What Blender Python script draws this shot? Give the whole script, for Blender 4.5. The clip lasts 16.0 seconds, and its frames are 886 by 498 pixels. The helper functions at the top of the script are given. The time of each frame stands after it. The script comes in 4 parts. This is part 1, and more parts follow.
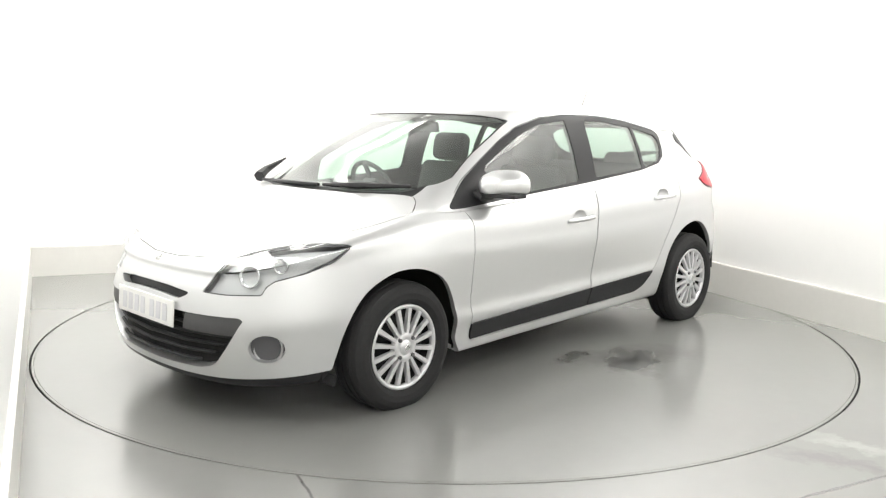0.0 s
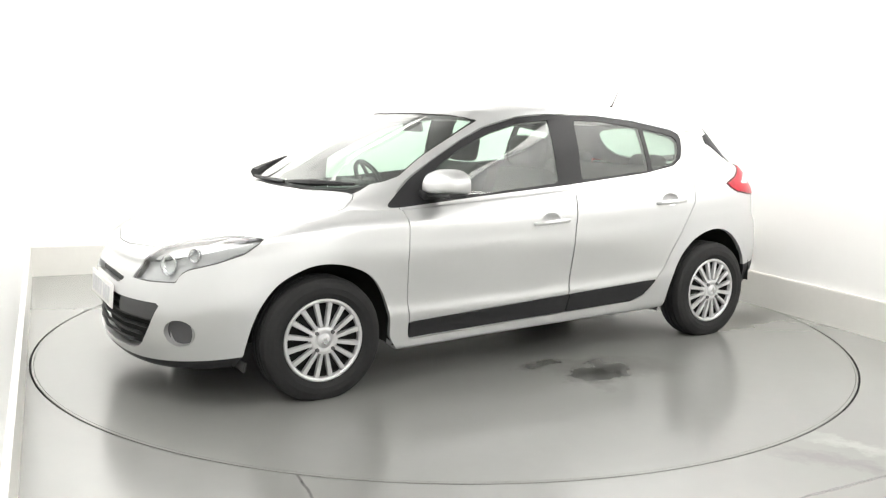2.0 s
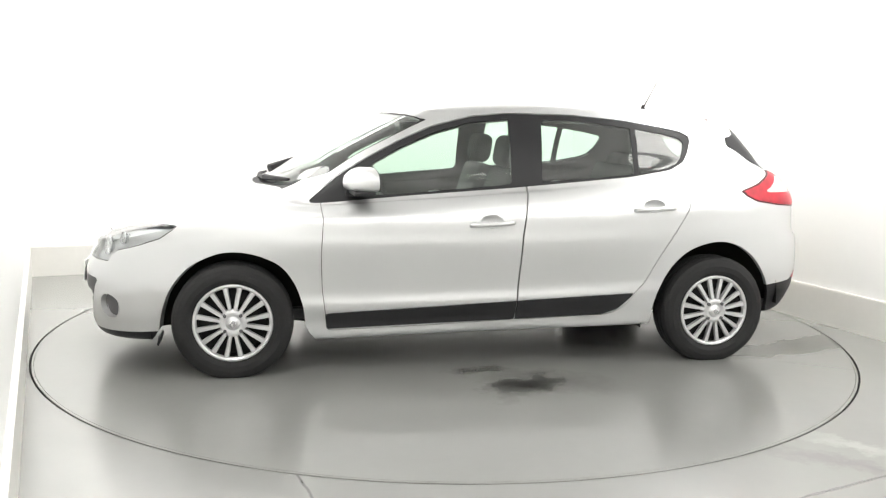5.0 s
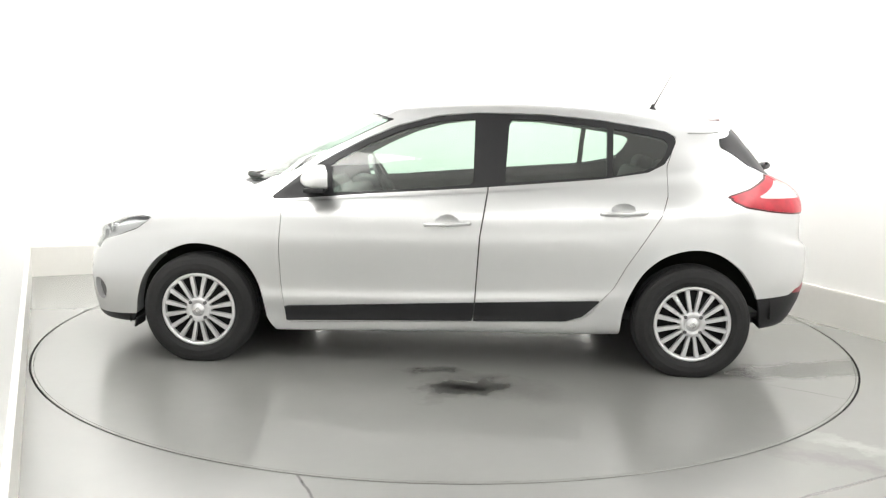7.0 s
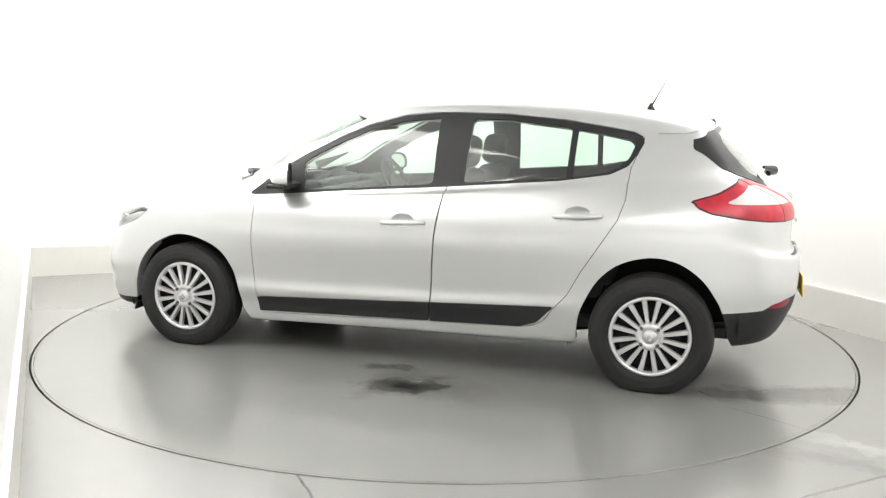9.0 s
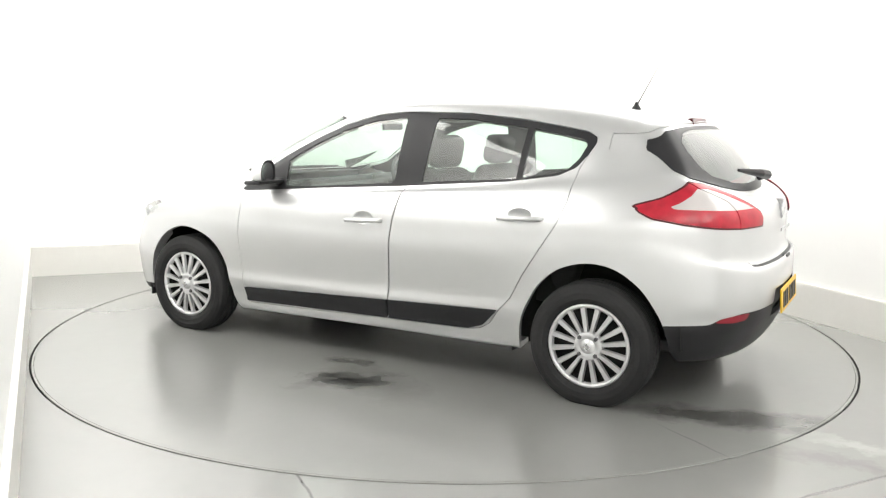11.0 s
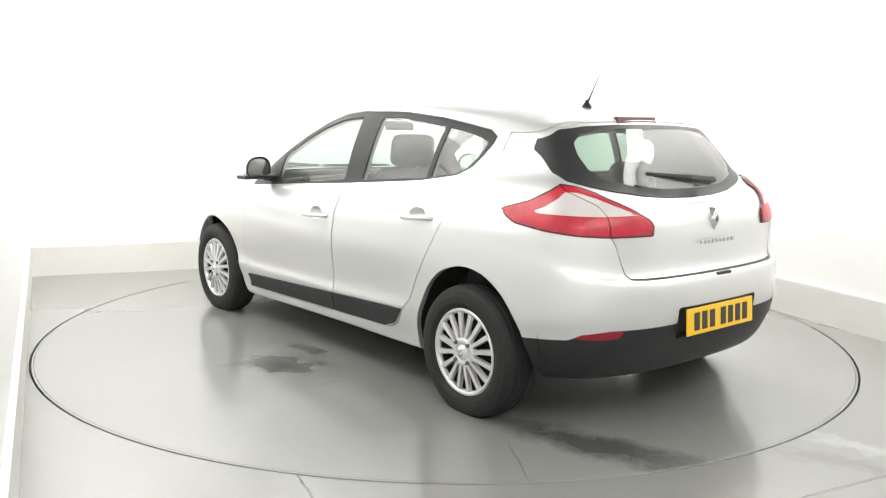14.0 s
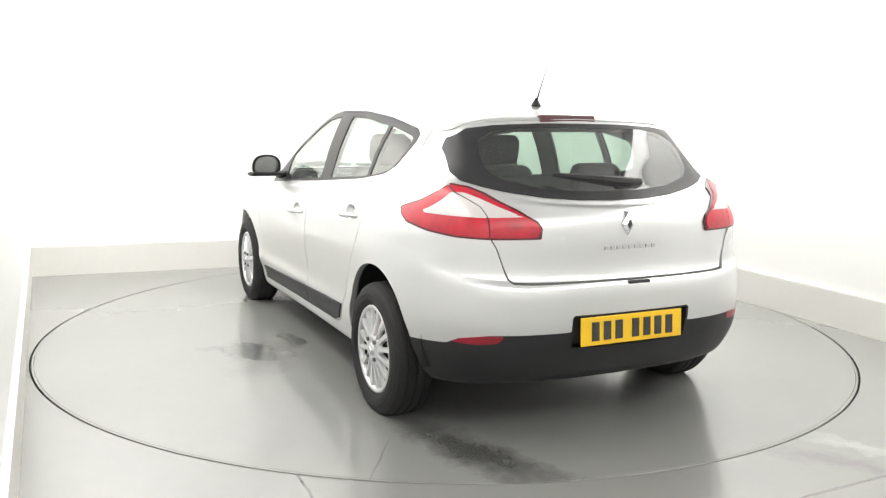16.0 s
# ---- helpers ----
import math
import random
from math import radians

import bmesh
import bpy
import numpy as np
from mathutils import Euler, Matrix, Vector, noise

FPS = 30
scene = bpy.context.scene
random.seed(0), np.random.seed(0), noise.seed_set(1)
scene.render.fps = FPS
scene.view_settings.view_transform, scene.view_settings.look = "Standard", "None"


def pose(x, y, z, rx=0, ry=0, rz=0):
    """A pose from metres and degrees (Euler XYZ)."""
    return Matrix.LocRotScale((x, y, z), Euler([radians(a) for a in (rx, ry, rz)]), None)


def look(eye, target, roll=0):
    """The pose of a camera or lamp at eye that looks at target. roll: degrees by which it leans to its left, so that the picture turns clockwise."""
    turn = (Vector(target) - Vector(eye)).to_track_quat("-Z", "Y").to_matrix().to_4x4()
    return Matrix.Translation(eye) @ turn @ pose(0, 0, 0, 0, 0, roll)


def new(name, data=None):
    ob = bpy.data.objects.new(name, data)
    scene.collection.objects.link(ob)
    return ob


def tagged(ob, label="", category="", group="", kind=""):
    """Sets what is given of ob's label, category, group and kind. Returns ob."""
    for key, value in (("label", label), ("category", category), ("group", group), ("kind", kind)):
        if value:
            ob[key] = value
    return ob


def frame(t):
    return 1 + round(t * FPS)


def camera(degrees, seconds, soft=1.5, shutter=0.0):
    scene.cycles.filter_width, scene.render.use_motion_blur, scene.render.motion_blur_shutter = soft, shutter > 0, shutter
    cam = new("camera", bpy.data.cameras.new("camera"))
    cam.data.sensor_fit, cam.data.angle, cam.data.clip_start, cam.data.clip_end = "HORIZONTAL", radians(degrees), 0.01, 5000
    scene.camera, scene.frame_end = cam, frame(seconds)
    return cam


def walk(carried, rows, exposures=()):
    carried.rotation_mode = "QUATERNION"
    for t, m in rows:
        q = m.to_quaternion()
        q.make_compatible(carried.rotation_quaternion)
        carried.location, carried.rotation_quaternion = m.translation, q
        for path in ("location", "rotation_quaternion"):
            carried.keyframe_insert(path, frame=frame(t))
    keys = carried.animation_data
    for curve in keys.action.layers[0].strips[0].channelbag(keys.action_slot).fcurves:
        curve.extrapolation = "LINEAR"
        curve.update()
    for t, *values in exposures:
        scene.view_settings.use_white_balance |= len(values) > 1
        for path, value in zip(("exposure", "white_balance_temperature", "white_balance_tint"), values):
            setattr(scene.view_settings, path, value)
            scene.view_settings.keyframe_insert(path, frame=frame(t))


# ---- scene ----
# ---- camera ----
cam = camera(55.45, 16.0, soft=1.25)
EYE = look((0, -5.3961, 1.3328), (-.0182, -.4547, .57), .961)
walk(cam, [(0, EYE), (16, EYE)], [(0, 0.09), (16, 0.09)])

# heading of the turntable and of the car on it, in degrees, by the second
TURN = [(0, 226.21), (.5, 222.72), (1, 219.22), (1.5, 215.73), (2, 212.23), (2.5, 208.74), (3, 205.25), (3.5, 201.76), (4, 198.27),
        (6.5, 180.95), (7, 177.51), (7.5, 174.09), (8, 170.69), (8.5, 167.3), (9, 163.94), (11.5, 147.38), (12, 143.95), (12.5, 140.51),
        (13, 137.06), (13.5, 133.59), (14, 130.12), (14.5, 126.63), (15, 123.14), (15.5, 119.63), (16, 116.11)]
CAR_AT = (-.024, .1325)   # the car's middle, along and across its own length, off the table's axis
DISC = 2.4514             # the turntable's radius

# ---- light: a closed white studio, lit from added panels out of view under the ceiling ----
world = bpy.data.worlds.new("studio_world")
scene.world = world
world.use_nodes = True
world.node_tree.nodes["Background"].inputs[0].default_value = (1, 1, 1, 1)
world.node_tree.nodes["Background"].inputs[1].default_value = .05


def lamp(m, sx, sy, watts):
    d = bpy.data.lights.new("unseen_lamp", "AREA")
    d.shape, d.size, d.size_y, d.energy, d.color = "RECTANGLE", sx, sy, watts, (1.0, .985, .95)
    ob = new("unseen_lamp", d)
    ob.matrix_world = m
    return ob


# unseen light panels, added under the ceiling, square to the back wall and leaning towards the walls that they wash
ROOM = 21.8               # the back wall's direction, degrees
PANELS = []
SIDE_WATTS, END_WATTS, FRONT_WATTS = 23.5, 15, 20
for along, away, rx, ry, watts in ([(a, b, 0, lean, SIDE_WATTS) for a, lean in ((.62, 30), (4.63, -30)) for b in (.95, 2.6, 4.25, 7.6 if a < 1 else 5.9)]
                                   + [(2.0, .95, 28, 0, END_WATTS), (3.3, .95, 28, 0, END_WATTS), (2.15, 7.6, 8, 0, FRONT_WATTS), (3.6, 7.6, 8, 0, FRONT_WATTS)]):
    c, q = math.cos(radians(ROOM)), math.sin(radians(ROOM))
    PANELS.append(pose(-3.42 + along * c + away * q, 1.38 + along * q - away * c, 2.84, rx, ry, ROOM))
    lamp(PANELS[-1] @ pose(0, 0, -.04), 1.14, 1.50, watts)


# ---- materials ----
def mat(name, color, rough=.5, metal=0.0, grain=0.0, scale=30.0, bump=0.0, coat=0.0, spread=0.0, stain=0.0, spec=.5):
    """A surface with colour varied at two scales, and fine relief."""
    m = bpy.data.materials.new(name)
    m.use_nodes = True
    nt = m.node_tree
    b = nt.nodes["Principled BSDF"]
    b.inputs["Base Color"].default_value = (*color, 1)
    b.inputs["Roughness"].default_value = rough
    b.inputs["Metallic"].default_value = metal
    b.inputs["Coat Weight"].default_value = coat
    b.inputs["Coat Roughness"].default_value = .06
    b.inputs["Specular IOR Level"].default_value = spec
    co = nt.nodes.new("ShaderNodeTexCoord")
    fine = nt.nodes.new("ShaderNodeTexNoise")
    fine.inputs["Scale"].default_value, fine.inputs["Detail"].default_value = scale, 6
    nt.links.new(co.outputs["Object"], fine.inputs["Vector"])
    if grain or stain:
        wide = nt.nodes.new("ShaderNodeTexNoise")
        wide.inputs["Scale"].default_value, wide.inputs["Detail"].default_value = scale * .06, 4
        nt.links.new(co.outputs["Object"], wide.inputs["Vector"])
        add = nt.nodes.new("ShaderNodeMath")
        add.operation = "MULTIPLY_ADD"
        nt.links.new(fine.outputs["Fac"], add.inputs[0])
        add.inputs[1].default_value = grain
        sc = nt.nodes.new("ShaderNodeMath")
        sc.operation = "MULTIPLY_ADD"
        nt.links.new(wide.outputs["Fac"], sc.inputs[0])
        sc.inputs[1].default_value, sc.inputs[2].default_value = stain, 1 - .5 * (grain + stain)
        nt.links.new(sc.outputs[0], add.inputs[2])
        mix = nt.nodes.new("ShaderNodeVectorMath")
        mix.operation = "SCALE"
        mix.inputs[0].default_value = color
        nt.links.new(add.outputs[0], mix.inputs["Scale"])
        nt.links.new(mix.outputs[0], b.inputs["Base Color"])
    if spread:
        mr = nt.nodes.new("ShaderNodeMapRange")
        mr.inputs["To Min"].default_value, mr.inputs["To Max"].default_value = rough - spread, rough + spread
        nt.links.new(fine.outputs["Fac"], mr.inputs["Value"])
        nt.links.new(mr.outputs[0], b.inputs["Roughness"])
    if bump:
        bp = nt.nodes.new("ShaderNodeBump")
        bp.inputs["Strength"].default_value, bp.inputs["Distance"].default_value = bump, .004
        nt.links.new(fine.outputs["Fac"], bp.inputs["Height"])
        nt.links.new(bp.outputs[0], b.inputs["Normal"])
    return m


def glass_mat(name, tint, gloss=.04, haze=0.0):
    """Thin tinted glazing: light passes straight through, the surface mirrors by its angle; the last share is flat pale
    haze that stands in for reflections.
    """
    m = bpy.data.materials.new(name)
    m.use_nodes = True
    nt = m.node_tree
    nt.nodes.remove(nt.nodes["Principled BSDF"])
    out = nt.nodes["Material Output"]
    tr, gl, mix = nt.nodes.new("ShaderNodeBsdfTransparent"), nt.nodes.new("ShaderNodeBsdfGlossy"), nt.nodes.new("ShaderNodeMixShader")
    # Schlick for one surface, doubled for the two faces of the pane: 2F / (1 + F)
    lw = nt.nodes.new("ShaderNodeLayerWeight")
    lw.inputs["Blend"].default_value = .5

    def calc(op, *values):
        node = nt.nodes.new("ShaderNodeMath")
        node.operation = op
        for k, v in enumerate(values):
            if isinstance(v, (int, float)):
                node.inputs[k].default_value = v
            else:
                nt.links.new(v, node.inputs[k])
        return node.outputs[0]

    one = calc("MULTIPLY_ADD", calc("POWER", lw.outputs["Facing"], 5), .955, .045)
    both_faces = calc("DIVIDE", calc("MULTIPLY", one, 2), calc("ADD", one, 1))
    tr.inputs["Color"].default_value = (*tint, 1)
    gl.inputs["Roughness"].default_value = gloss
    nt.links.new(both_faces, mix.inputs[0])
    # even pale colour mixed in, imitating a veil of reflections over the pane
    haze_bsdf, veil = nt.nodes.new("ShaderNodeBsdfDiffuse"), nt.nodes.new("ShaderNodeMixShader")
    haze_bsdf.inputs["Color"].default_value = (.72, .74, .72, 1)
    veil.inputs[0].default_value = haze
    nt.links.new(tr.outputs[0], veil.inputs[1])
    nt.links.new(haze_bsdf.outputs[0], veil.inputs[2])
    nt.links.new(veil.outputs[0], mix.inputs[1])
    nt.links.new(gl.outputs[0], mix.inputs[2])
    nt.links.new(mix.outputs[0], out.inputs["Surface"])
    return m


def glow_mat(name, color, strength):
    m = mat(name, (.8, .8, .8), .5)
    b = m.node_tree.nodes["Principled BSDF"]
    b.inputs["Emission Color"].default_value = (*color, 1)
    b.inputs["Emission Strength"].default_value = strength
    return m


WALL = mat("white_wall_paint", (.85, .85, .84), .6, grain=.02, stain=.04, scale=18, bump=.05)
PLINTH = mat("off_white_plinth_paint", (.69, .68, .65), .5, grain=.05, stain=.14, scale=25, bump=.1)
CEIL = mat("grey_ceiling_paint", (.55, .55, .545), .7, grain=.02, stain=.03, scale=15)
# glow for the added, unseen light panels
DIFFUSER = glow_mat("lit_diffuser", (1, .985, .95), 2.2)
LAMP_FRAME = mat("white_lamp_frame", (.75, .75, .74), .4, grain=.03)
PAINT = mat("silver_car_paint", (.675, .68, .685), .34, metal=.72, coat=.65, grain=.03, stain=.02, scale=400, spread=.03)
BLACK_PLASTIC = mat("black_grained_plastic", (.018, .018, .0195), .5, spec=.35, grain=.3, stain=.15, scale=160, bump=.15)
GLOSS_BLACK = mat("black_window_trim", (.028, .028, .030), .38, grain=.1, stain=.1, scale=60, spec=.25)
GREY_PLASTIC = mat("dark_grey_plastic", (.06, .06, .062), .45, grain=.2, stain=.1, scale=150, bump=.1)
BLACK_RUBBER = mat("black_tyre_rubber", (.02, .02, .0205), .75, grain=.3, stain=.3, scale=70, bump=.2, spec=.3)
WELL = mat("dark_wheel_well_liner", (.012, .012, .012), .85, grain=.3, scale=40)
SEAM = mat("panel_gap_rubber", (.09, .09, .09), .8, grain=.1)
COVER = mat("silver_painted_wheel_cover", (.62, .62, .63), .32, metal=.5, grain=.04, stain=.08, scale=50, spread=.06)
CHROME = mat("polished_chrome", (.75, .75, .76), .12, metal=1.0, grain=.04, scale=40)
FOG_BACK = mat("grey_fog_lamp_recess", (.10, .10, .105), .5, grain=.1, scale=60)
FOG_RING = mat("silver_fog_lamp_bezel", (.5, .5, .51), .35, metal=.4, grain=.06, scale=60)
REFLECTOR = mat("bright_lamp_reflector", (.8, .81, .82), .18, metal=.85, grain=.05, scale=60)
LAMP_GREY = mat("pale_grey_lamp_housing", (.55, .56, .57), .32, metal=.3, grain=.06, scale=60)
RED_LENS = mat("red_lamp_lens", (.44, .008, .026), .3, coat=.12, grain=.2, stain=.9, scale=330)
REFLEX_RED = mat("red_bumper_reflector", (.25, .010, .024), .3, grain=.15, scale=200)
DEEP_RED = mat("dark_red_lamp_lens", (.07, .006, .010), .3, coat=.2, grain=.1, scale=120)
CLEAR_LENS = mat("clear_ribbed_lamp_lens", (.56, .53, .525), .2, coat=.4, grain=.1, stain=.1, scale=150)
PLATE_WHITE = mat("white_plate", (.82, .82, .80), .35, grain=.03, stain=.05, scale=40)
PLATE_YELLOW = mat("yellow_plate", (.78, .48, .015), .35, grain=.04, stain=.05, scale=40)
PLATE_INK = mat("dark_plate_ink", (.03, .03, .03), .5, grain=.1)
PLATE_FAINT = mat("pale_plate_ink", (.68, .68, .70), .5, grain=.1)
TRIM_DARK = mat("dark_interior_trim", (.06, .06, .063), .7, grain=.25, stain=.15, scale=90, bump=.15)
FABRIC = mat("dark_grey_seat_fabric", (.06, .06, .063), .9, grain=.35, stain=.2, scale=260, bump=.3)
HEADLINER = mat("grey_headliner", (.30, .30, .29), .9, grain=.1, stain=.05, scale=120)
GLASS = glass_mat("green_tinted_glass", (.78, .91, .83), haze=.055)
REAR_GLASS_MAT = glass_mat("dark_green_rear_glass", (.46, .55, .50), haze=.035)
LENS = glass_mat("clear_lens", (.95, .96, .96))


def stained(name, color, rough, marks, lines=(), line_factor=.4):
    """Worn floor paint: marks of (x, y, turn, half length, half width, colour factor), lines of (x, y, turn, half length, half width)."""
    m = mat(name, color, rough, grain=.04, stain=.16, scale=14, coat=.45, spec=.8)
    nt = m.node_tree
    b = nt.nodes["Principled BSDF"]
    b.inputs["Coat Roughness"].default_value = .15
    source = b.inputs["Base Color"].links[0].from_socket
    co = nt.nodes.new("ShaderNodeTexCoord")

    def warped(scale, amount):
        nz = nt.nodes.new("ShaderNodeTexNoise")
        nz.inputs["Scale"].default_value, nz.inputs["Detail"].default_value = scale, 8
        nz.inputs["Roughness"].default_value = .68
        nt.links.new(co.outputs["Object"], nz.inputs["Vector"])
        sub = nt.nodes.new("ShaderNodeVectorMath")
        sub.operation = "MULTIPLY_ADD"
        nt.links.new(nz.outputs["Color"], sub.inputs[0])
        sub.inputs[1].default_value = (amount, amount, 0)
        sub.inputs[2].default_value = (-amount / 2, -amount / 2, 0)
        add = nt.nodes.new("ShaderNodeVectorMath")
        nt.links.new(co.outputs["Object"], add.inputs[0])
        nt.links.new(sub.outputs[0], add.inputs[1])
        return add.outputs[0]

    rough_in, fine_in = warped(7, .34), warped(3, .05)
    for i, (x, y, turn, sx, sy, factor, soft) in enumerate(list(marks) + [(*l, line_factor, .5) for l in lines]):
        mp = nt.nodes.new("ShaderNodeMapping")
        mp.vector_type = "TEXTURE"
        mp.inputs["Location"].default_value = (x, y, 0)
        mp.inputs["Rotation"].default_value = (0, 0, radians(turn))
        mp.inputs["Scale"].default_value = (sx, sy, 10)
        nt.links.new(rough_in if i < len(marks) else fine_in, mp.inputs["Vector"])
        ln = nt.nodes.new("ShaderNodeVectorMath")
        ln.operation = "LENGTH"
        nt.links.new(mp.outputs[0], ln.inputs[0])
        mr = nt.nodes.new("ShaderNodeMapRange")
        mr.inputs["From Min"].default_value, mr.inputs["From Max"].default_value = 1.0 - soft, 1.0 + soft
        mr.inputs["To Min"].default_value, mr.inputs["To Max"].default_value = factor, 1.0
        nt.links.new(ln.outputs["Value"], mr.inputs["Value"])
        sc = nt.nodes.new("ShaderNodeVectorMath")
        sc.operation = "SCALE"
        nt.links.new(source, sc.inputs[0])
        nt.links.new(mr.outputs[0], sc.inputs["Scale"])
        source = sc.outputs[0]
    nt.links.new(source, b.inputs["Base Color"])
    return m


def on_deck(x, y, heading):
    v = Matrix.Rotation(radians(-heading), 2) @ Vector((x, y))
    return v.x, v.y


FLOOR = stained("grey_floor_paint", (.212, .214, .204), .26,
                [(1.74, -1.99, -38, .16, .05, 1.35, .6), (1.62, -2.2, -30, .3, .06, .8, .6), (-1.35, -1.75, 20, .02, .02, .6, .4)],
                [(-.5, -2.50, -66, .14, .006), (1.5, -2.41, 26.4, .3, .006)])
DECK = stained("grey_deck_paint", (.212, .214, .204), .26,
               [(*on_deck(.10, -1.31, 177.5), 10 - 177.5, .17, .075, .05, .6), (*on_deck(-.05, -1.02, 177.5), -177.5, .13, .05, .55, .5),
                (*on_deck(.52, -2.08, 126.6), -37 - 126.6, .38, .10, .3, .7), (*on_deck(-.95, -.92, 126.6), -126.6, .22, .07, .6, .6),
                (*on_deck(.9, -.9, 212), 5 - 212, .3, .12, .75, .7)],
               [(*on_deck(-.25, -2.24, 116.1), 84 - 116.1, .18, .004)], .7)
# ---- car body: a loft through eleven half rings, from the underside to the roof's centre line ----
WIDER = .03   # each half is drawn this much further from the middle
PLAN = [(2.155, 0), (2.13, .28), (2.053, .51), (1.91, .682), (1.70, .787), (1.32, .845), (.92, .845), (.35, .845), (-.2, .845),
        (-.7, .85), (-1.0, .86), (-1.32, .87), (-1.65, .83), (-1.88, .725), (-2.005, .51), (-2.05, .25), (-2.06, 0)]


def inset_ring(zs, insets):
    """A ring that follows the plan, moved inwards."""
    out = []
    for i, (z, d) in enumerate(zip(zs, insets)):
        a, b = PLAN[max(i - 1, 0)], PLAN[min(i + 1, 16)]
        tx, ty = b[0] - a[0], b[1] - a[1]
        if i in (0, 16):
            tx, ty = 0, (1 if i == 0 else -1)
        n = math.hypot(tx, ty)
        out.append((PLAN[i][0] - ty / n * d, PLAN[i][1] + tx / n * d, z))
    return out


def point_ring(xs, ys, zs):
    return list(zip(xs, ys, zs))


def roof_height(x):
    return 1.455 - .075 * (x + .35) ** 2 - (.09 * (x - .0) ** 2 if x > 0 else 0) + (.012 * (-.9 - x) if x < -.9 else 0)


def body_rings():
    rings = []
    low = [.175, .175, .175, .18, .19, .19, .18, .19, .20, .205, .215, .24, .245, .252, .255, .255, .255]
    rings.append(inset_ring([z + .01 for z in low], [.2] * 5 + [.16] * 7 + [.2] * 5))
    rings.append(inset_ring(low, [.06, .06, .06, .06, .06, .06, .065, .065, .06, .06, .06, .06, .07, .09, .10, .10, .10]))
    rings.append(inset_ring([.27, .27, .27, .28, .29, .30, .28, .29, .30, .31, .32, .34, .36, .37, .38, .38, .38],
                            [.02, .02, .02, .02, .02, .02, .042, .042, .035, .03, .02, .012, .015, .02, .03, .03, .03]))
    # the doors draw in above a crease that runs along their foot
    rings.append(inset_ring([.38, .38, .38, .385, .39, .395, .36, .365, .375, .39, .41, .43, .44, .46, .47, .47, .47],
                            [.005, .005, .005, .005, .005, .005, .018, .018, .017, .012, .007, .004, .004, .006, .007, .007, .007]))
    rings.append(inset_ring([.46, .46, .46, .47, .48, .49, .445, .445, .455, .47, .49, .52, .53, .54, .55, .55, .55],
                            [.0, .0, .0, .0, .0, .001, .022, .024, .023, .017, .008, 0, 0, 0, 0, 0, 0]))
    rings.append(inset_ring([.575, .575, .575, .59, .61, .65, .65, .65, .65, .66, .67, .70, .70, .68, .66, .66, .66],
                            [.03, .03, .03, .025, .02, .004, .0, .0, .0, .0, .002, .005, .01, .012, .004, .003, .003]))
    rings.append(inset_ring([.635, .635, .64, .665, .69, .74, .74, .735, .743, .755, .77, .79, .79, .74, .72, .72, .72],
                            [.066, .066, .06, .046, .034, .016, .005, .002, .002, .003, .006, .012, .021, .032, .042, .042, .042]))
    rings.append(inset_ring([.69, .69, .70, .735, .775, .83, .83, .82, .835, .85, .87, .89, .90, .90, .90, .905, .91],
                            [.105, .105, .09, .07, .055, .045, .022, .012, .012, .014, .02, .03, .04, .05, .05, .05, .05]))
    rings.append(point_ring([1.78, 1.75, 1.65, 1.52, 1.38, 1.17, .90, .36, -.18, -.72, -1.06, -1.36, -1.68, -1.82, -1.91, -1.955, -1.97],
                            [0, .25, .46, .60, .69, .745, .775, .79, .79, .785, .775, .765, .71, .62, .46, .23, 0],
                            [.835, .832, .828, .838, .855, .885, .88, .905, .935, .97, 1.0, 1.02, 1.03, 1.01, .99, .98, .975]))
    rings.append(point_ring([1.22, 1.20, 1.13, 1.05, .98, .93, .87, .37, -.16, -.72, -1.08, -1.36, -1.62, -1.73, -1.81, -1.86, -1.875],
                            [0, .25, .46, .59, .655, .70, .728, .742, .742, .73, .71, .69, .645, .575, .42, .21, 0],
                            [.965, .965, .965, .962, .962, .935, .905, .935, .975, 1.025, 1.07, 1.10, 1.105, 1.075, 1.04, 1.015, 1.005]))
    rings.append(point_ring([.85, .83, .78, .72, .66, .58, .48, .16, -.23, -.69, -1.03, -1.31, -1.55, -1.645, -1.70, -1.735, -1.745],
                            [0, .235, .425, .545, .60, .638, .660, .673, .676, .668, .65, .63, .60, .525, .38, .19, 0],
                            [1.185, 1.183, 1.175, 1.165, 1.155, 1.14, 1.13, 1.16, 1.18, 1.195, 1.19, 1.19, 1.195, 1.195, 1.185, 1.18, 1.178]))
    rings.append(point_ring([.44, .43, .395, .355, .315, .22, .10, -.05, -.30, -.65, -.98, -1.25, -1.475, -1.54, -1.565, -1.58, -1.585],
                            [0, .21, .37, .468, .52, .555, .573, .583, .588, .584, .574, .562, .548, .465, .33, .165, 0],
                            [1.375, 1.373, 1.366, 1.357, 1.35, 1.335, 1.345, 1.36, 1.37, 1.357, 1.325, 1.30, 1.298, 1.322, 1.333, 1.338, 1.34]))
    rx = [.36, .35, .32, .28, .24, .14, .03, -.11, -.34, -.67, -.98, -1.225, -1.43, -1.49, -1.52, -1.535, -1.54]
    rings.append(point_ring(rx, [0, .19, .34, .43, .475, .49, .50, .505, .51, .505, .495, .475, .44, .37, .26, .13, 0],
                            [roof_height(x) - .012 - .09 * y * y for x, y in zip(rx, [0, .19, .34, .43, .475, .5, .5, .5, .5, .5, .5, .48, .44, .37, .26, .13, 0])]))
    cx = [.26, .25, .23, .20, .16, .08, 0, -.14, -.36, -.67, -.96, -1.18, -1.33, -1.38, -1.41, -1.43, -1.44]
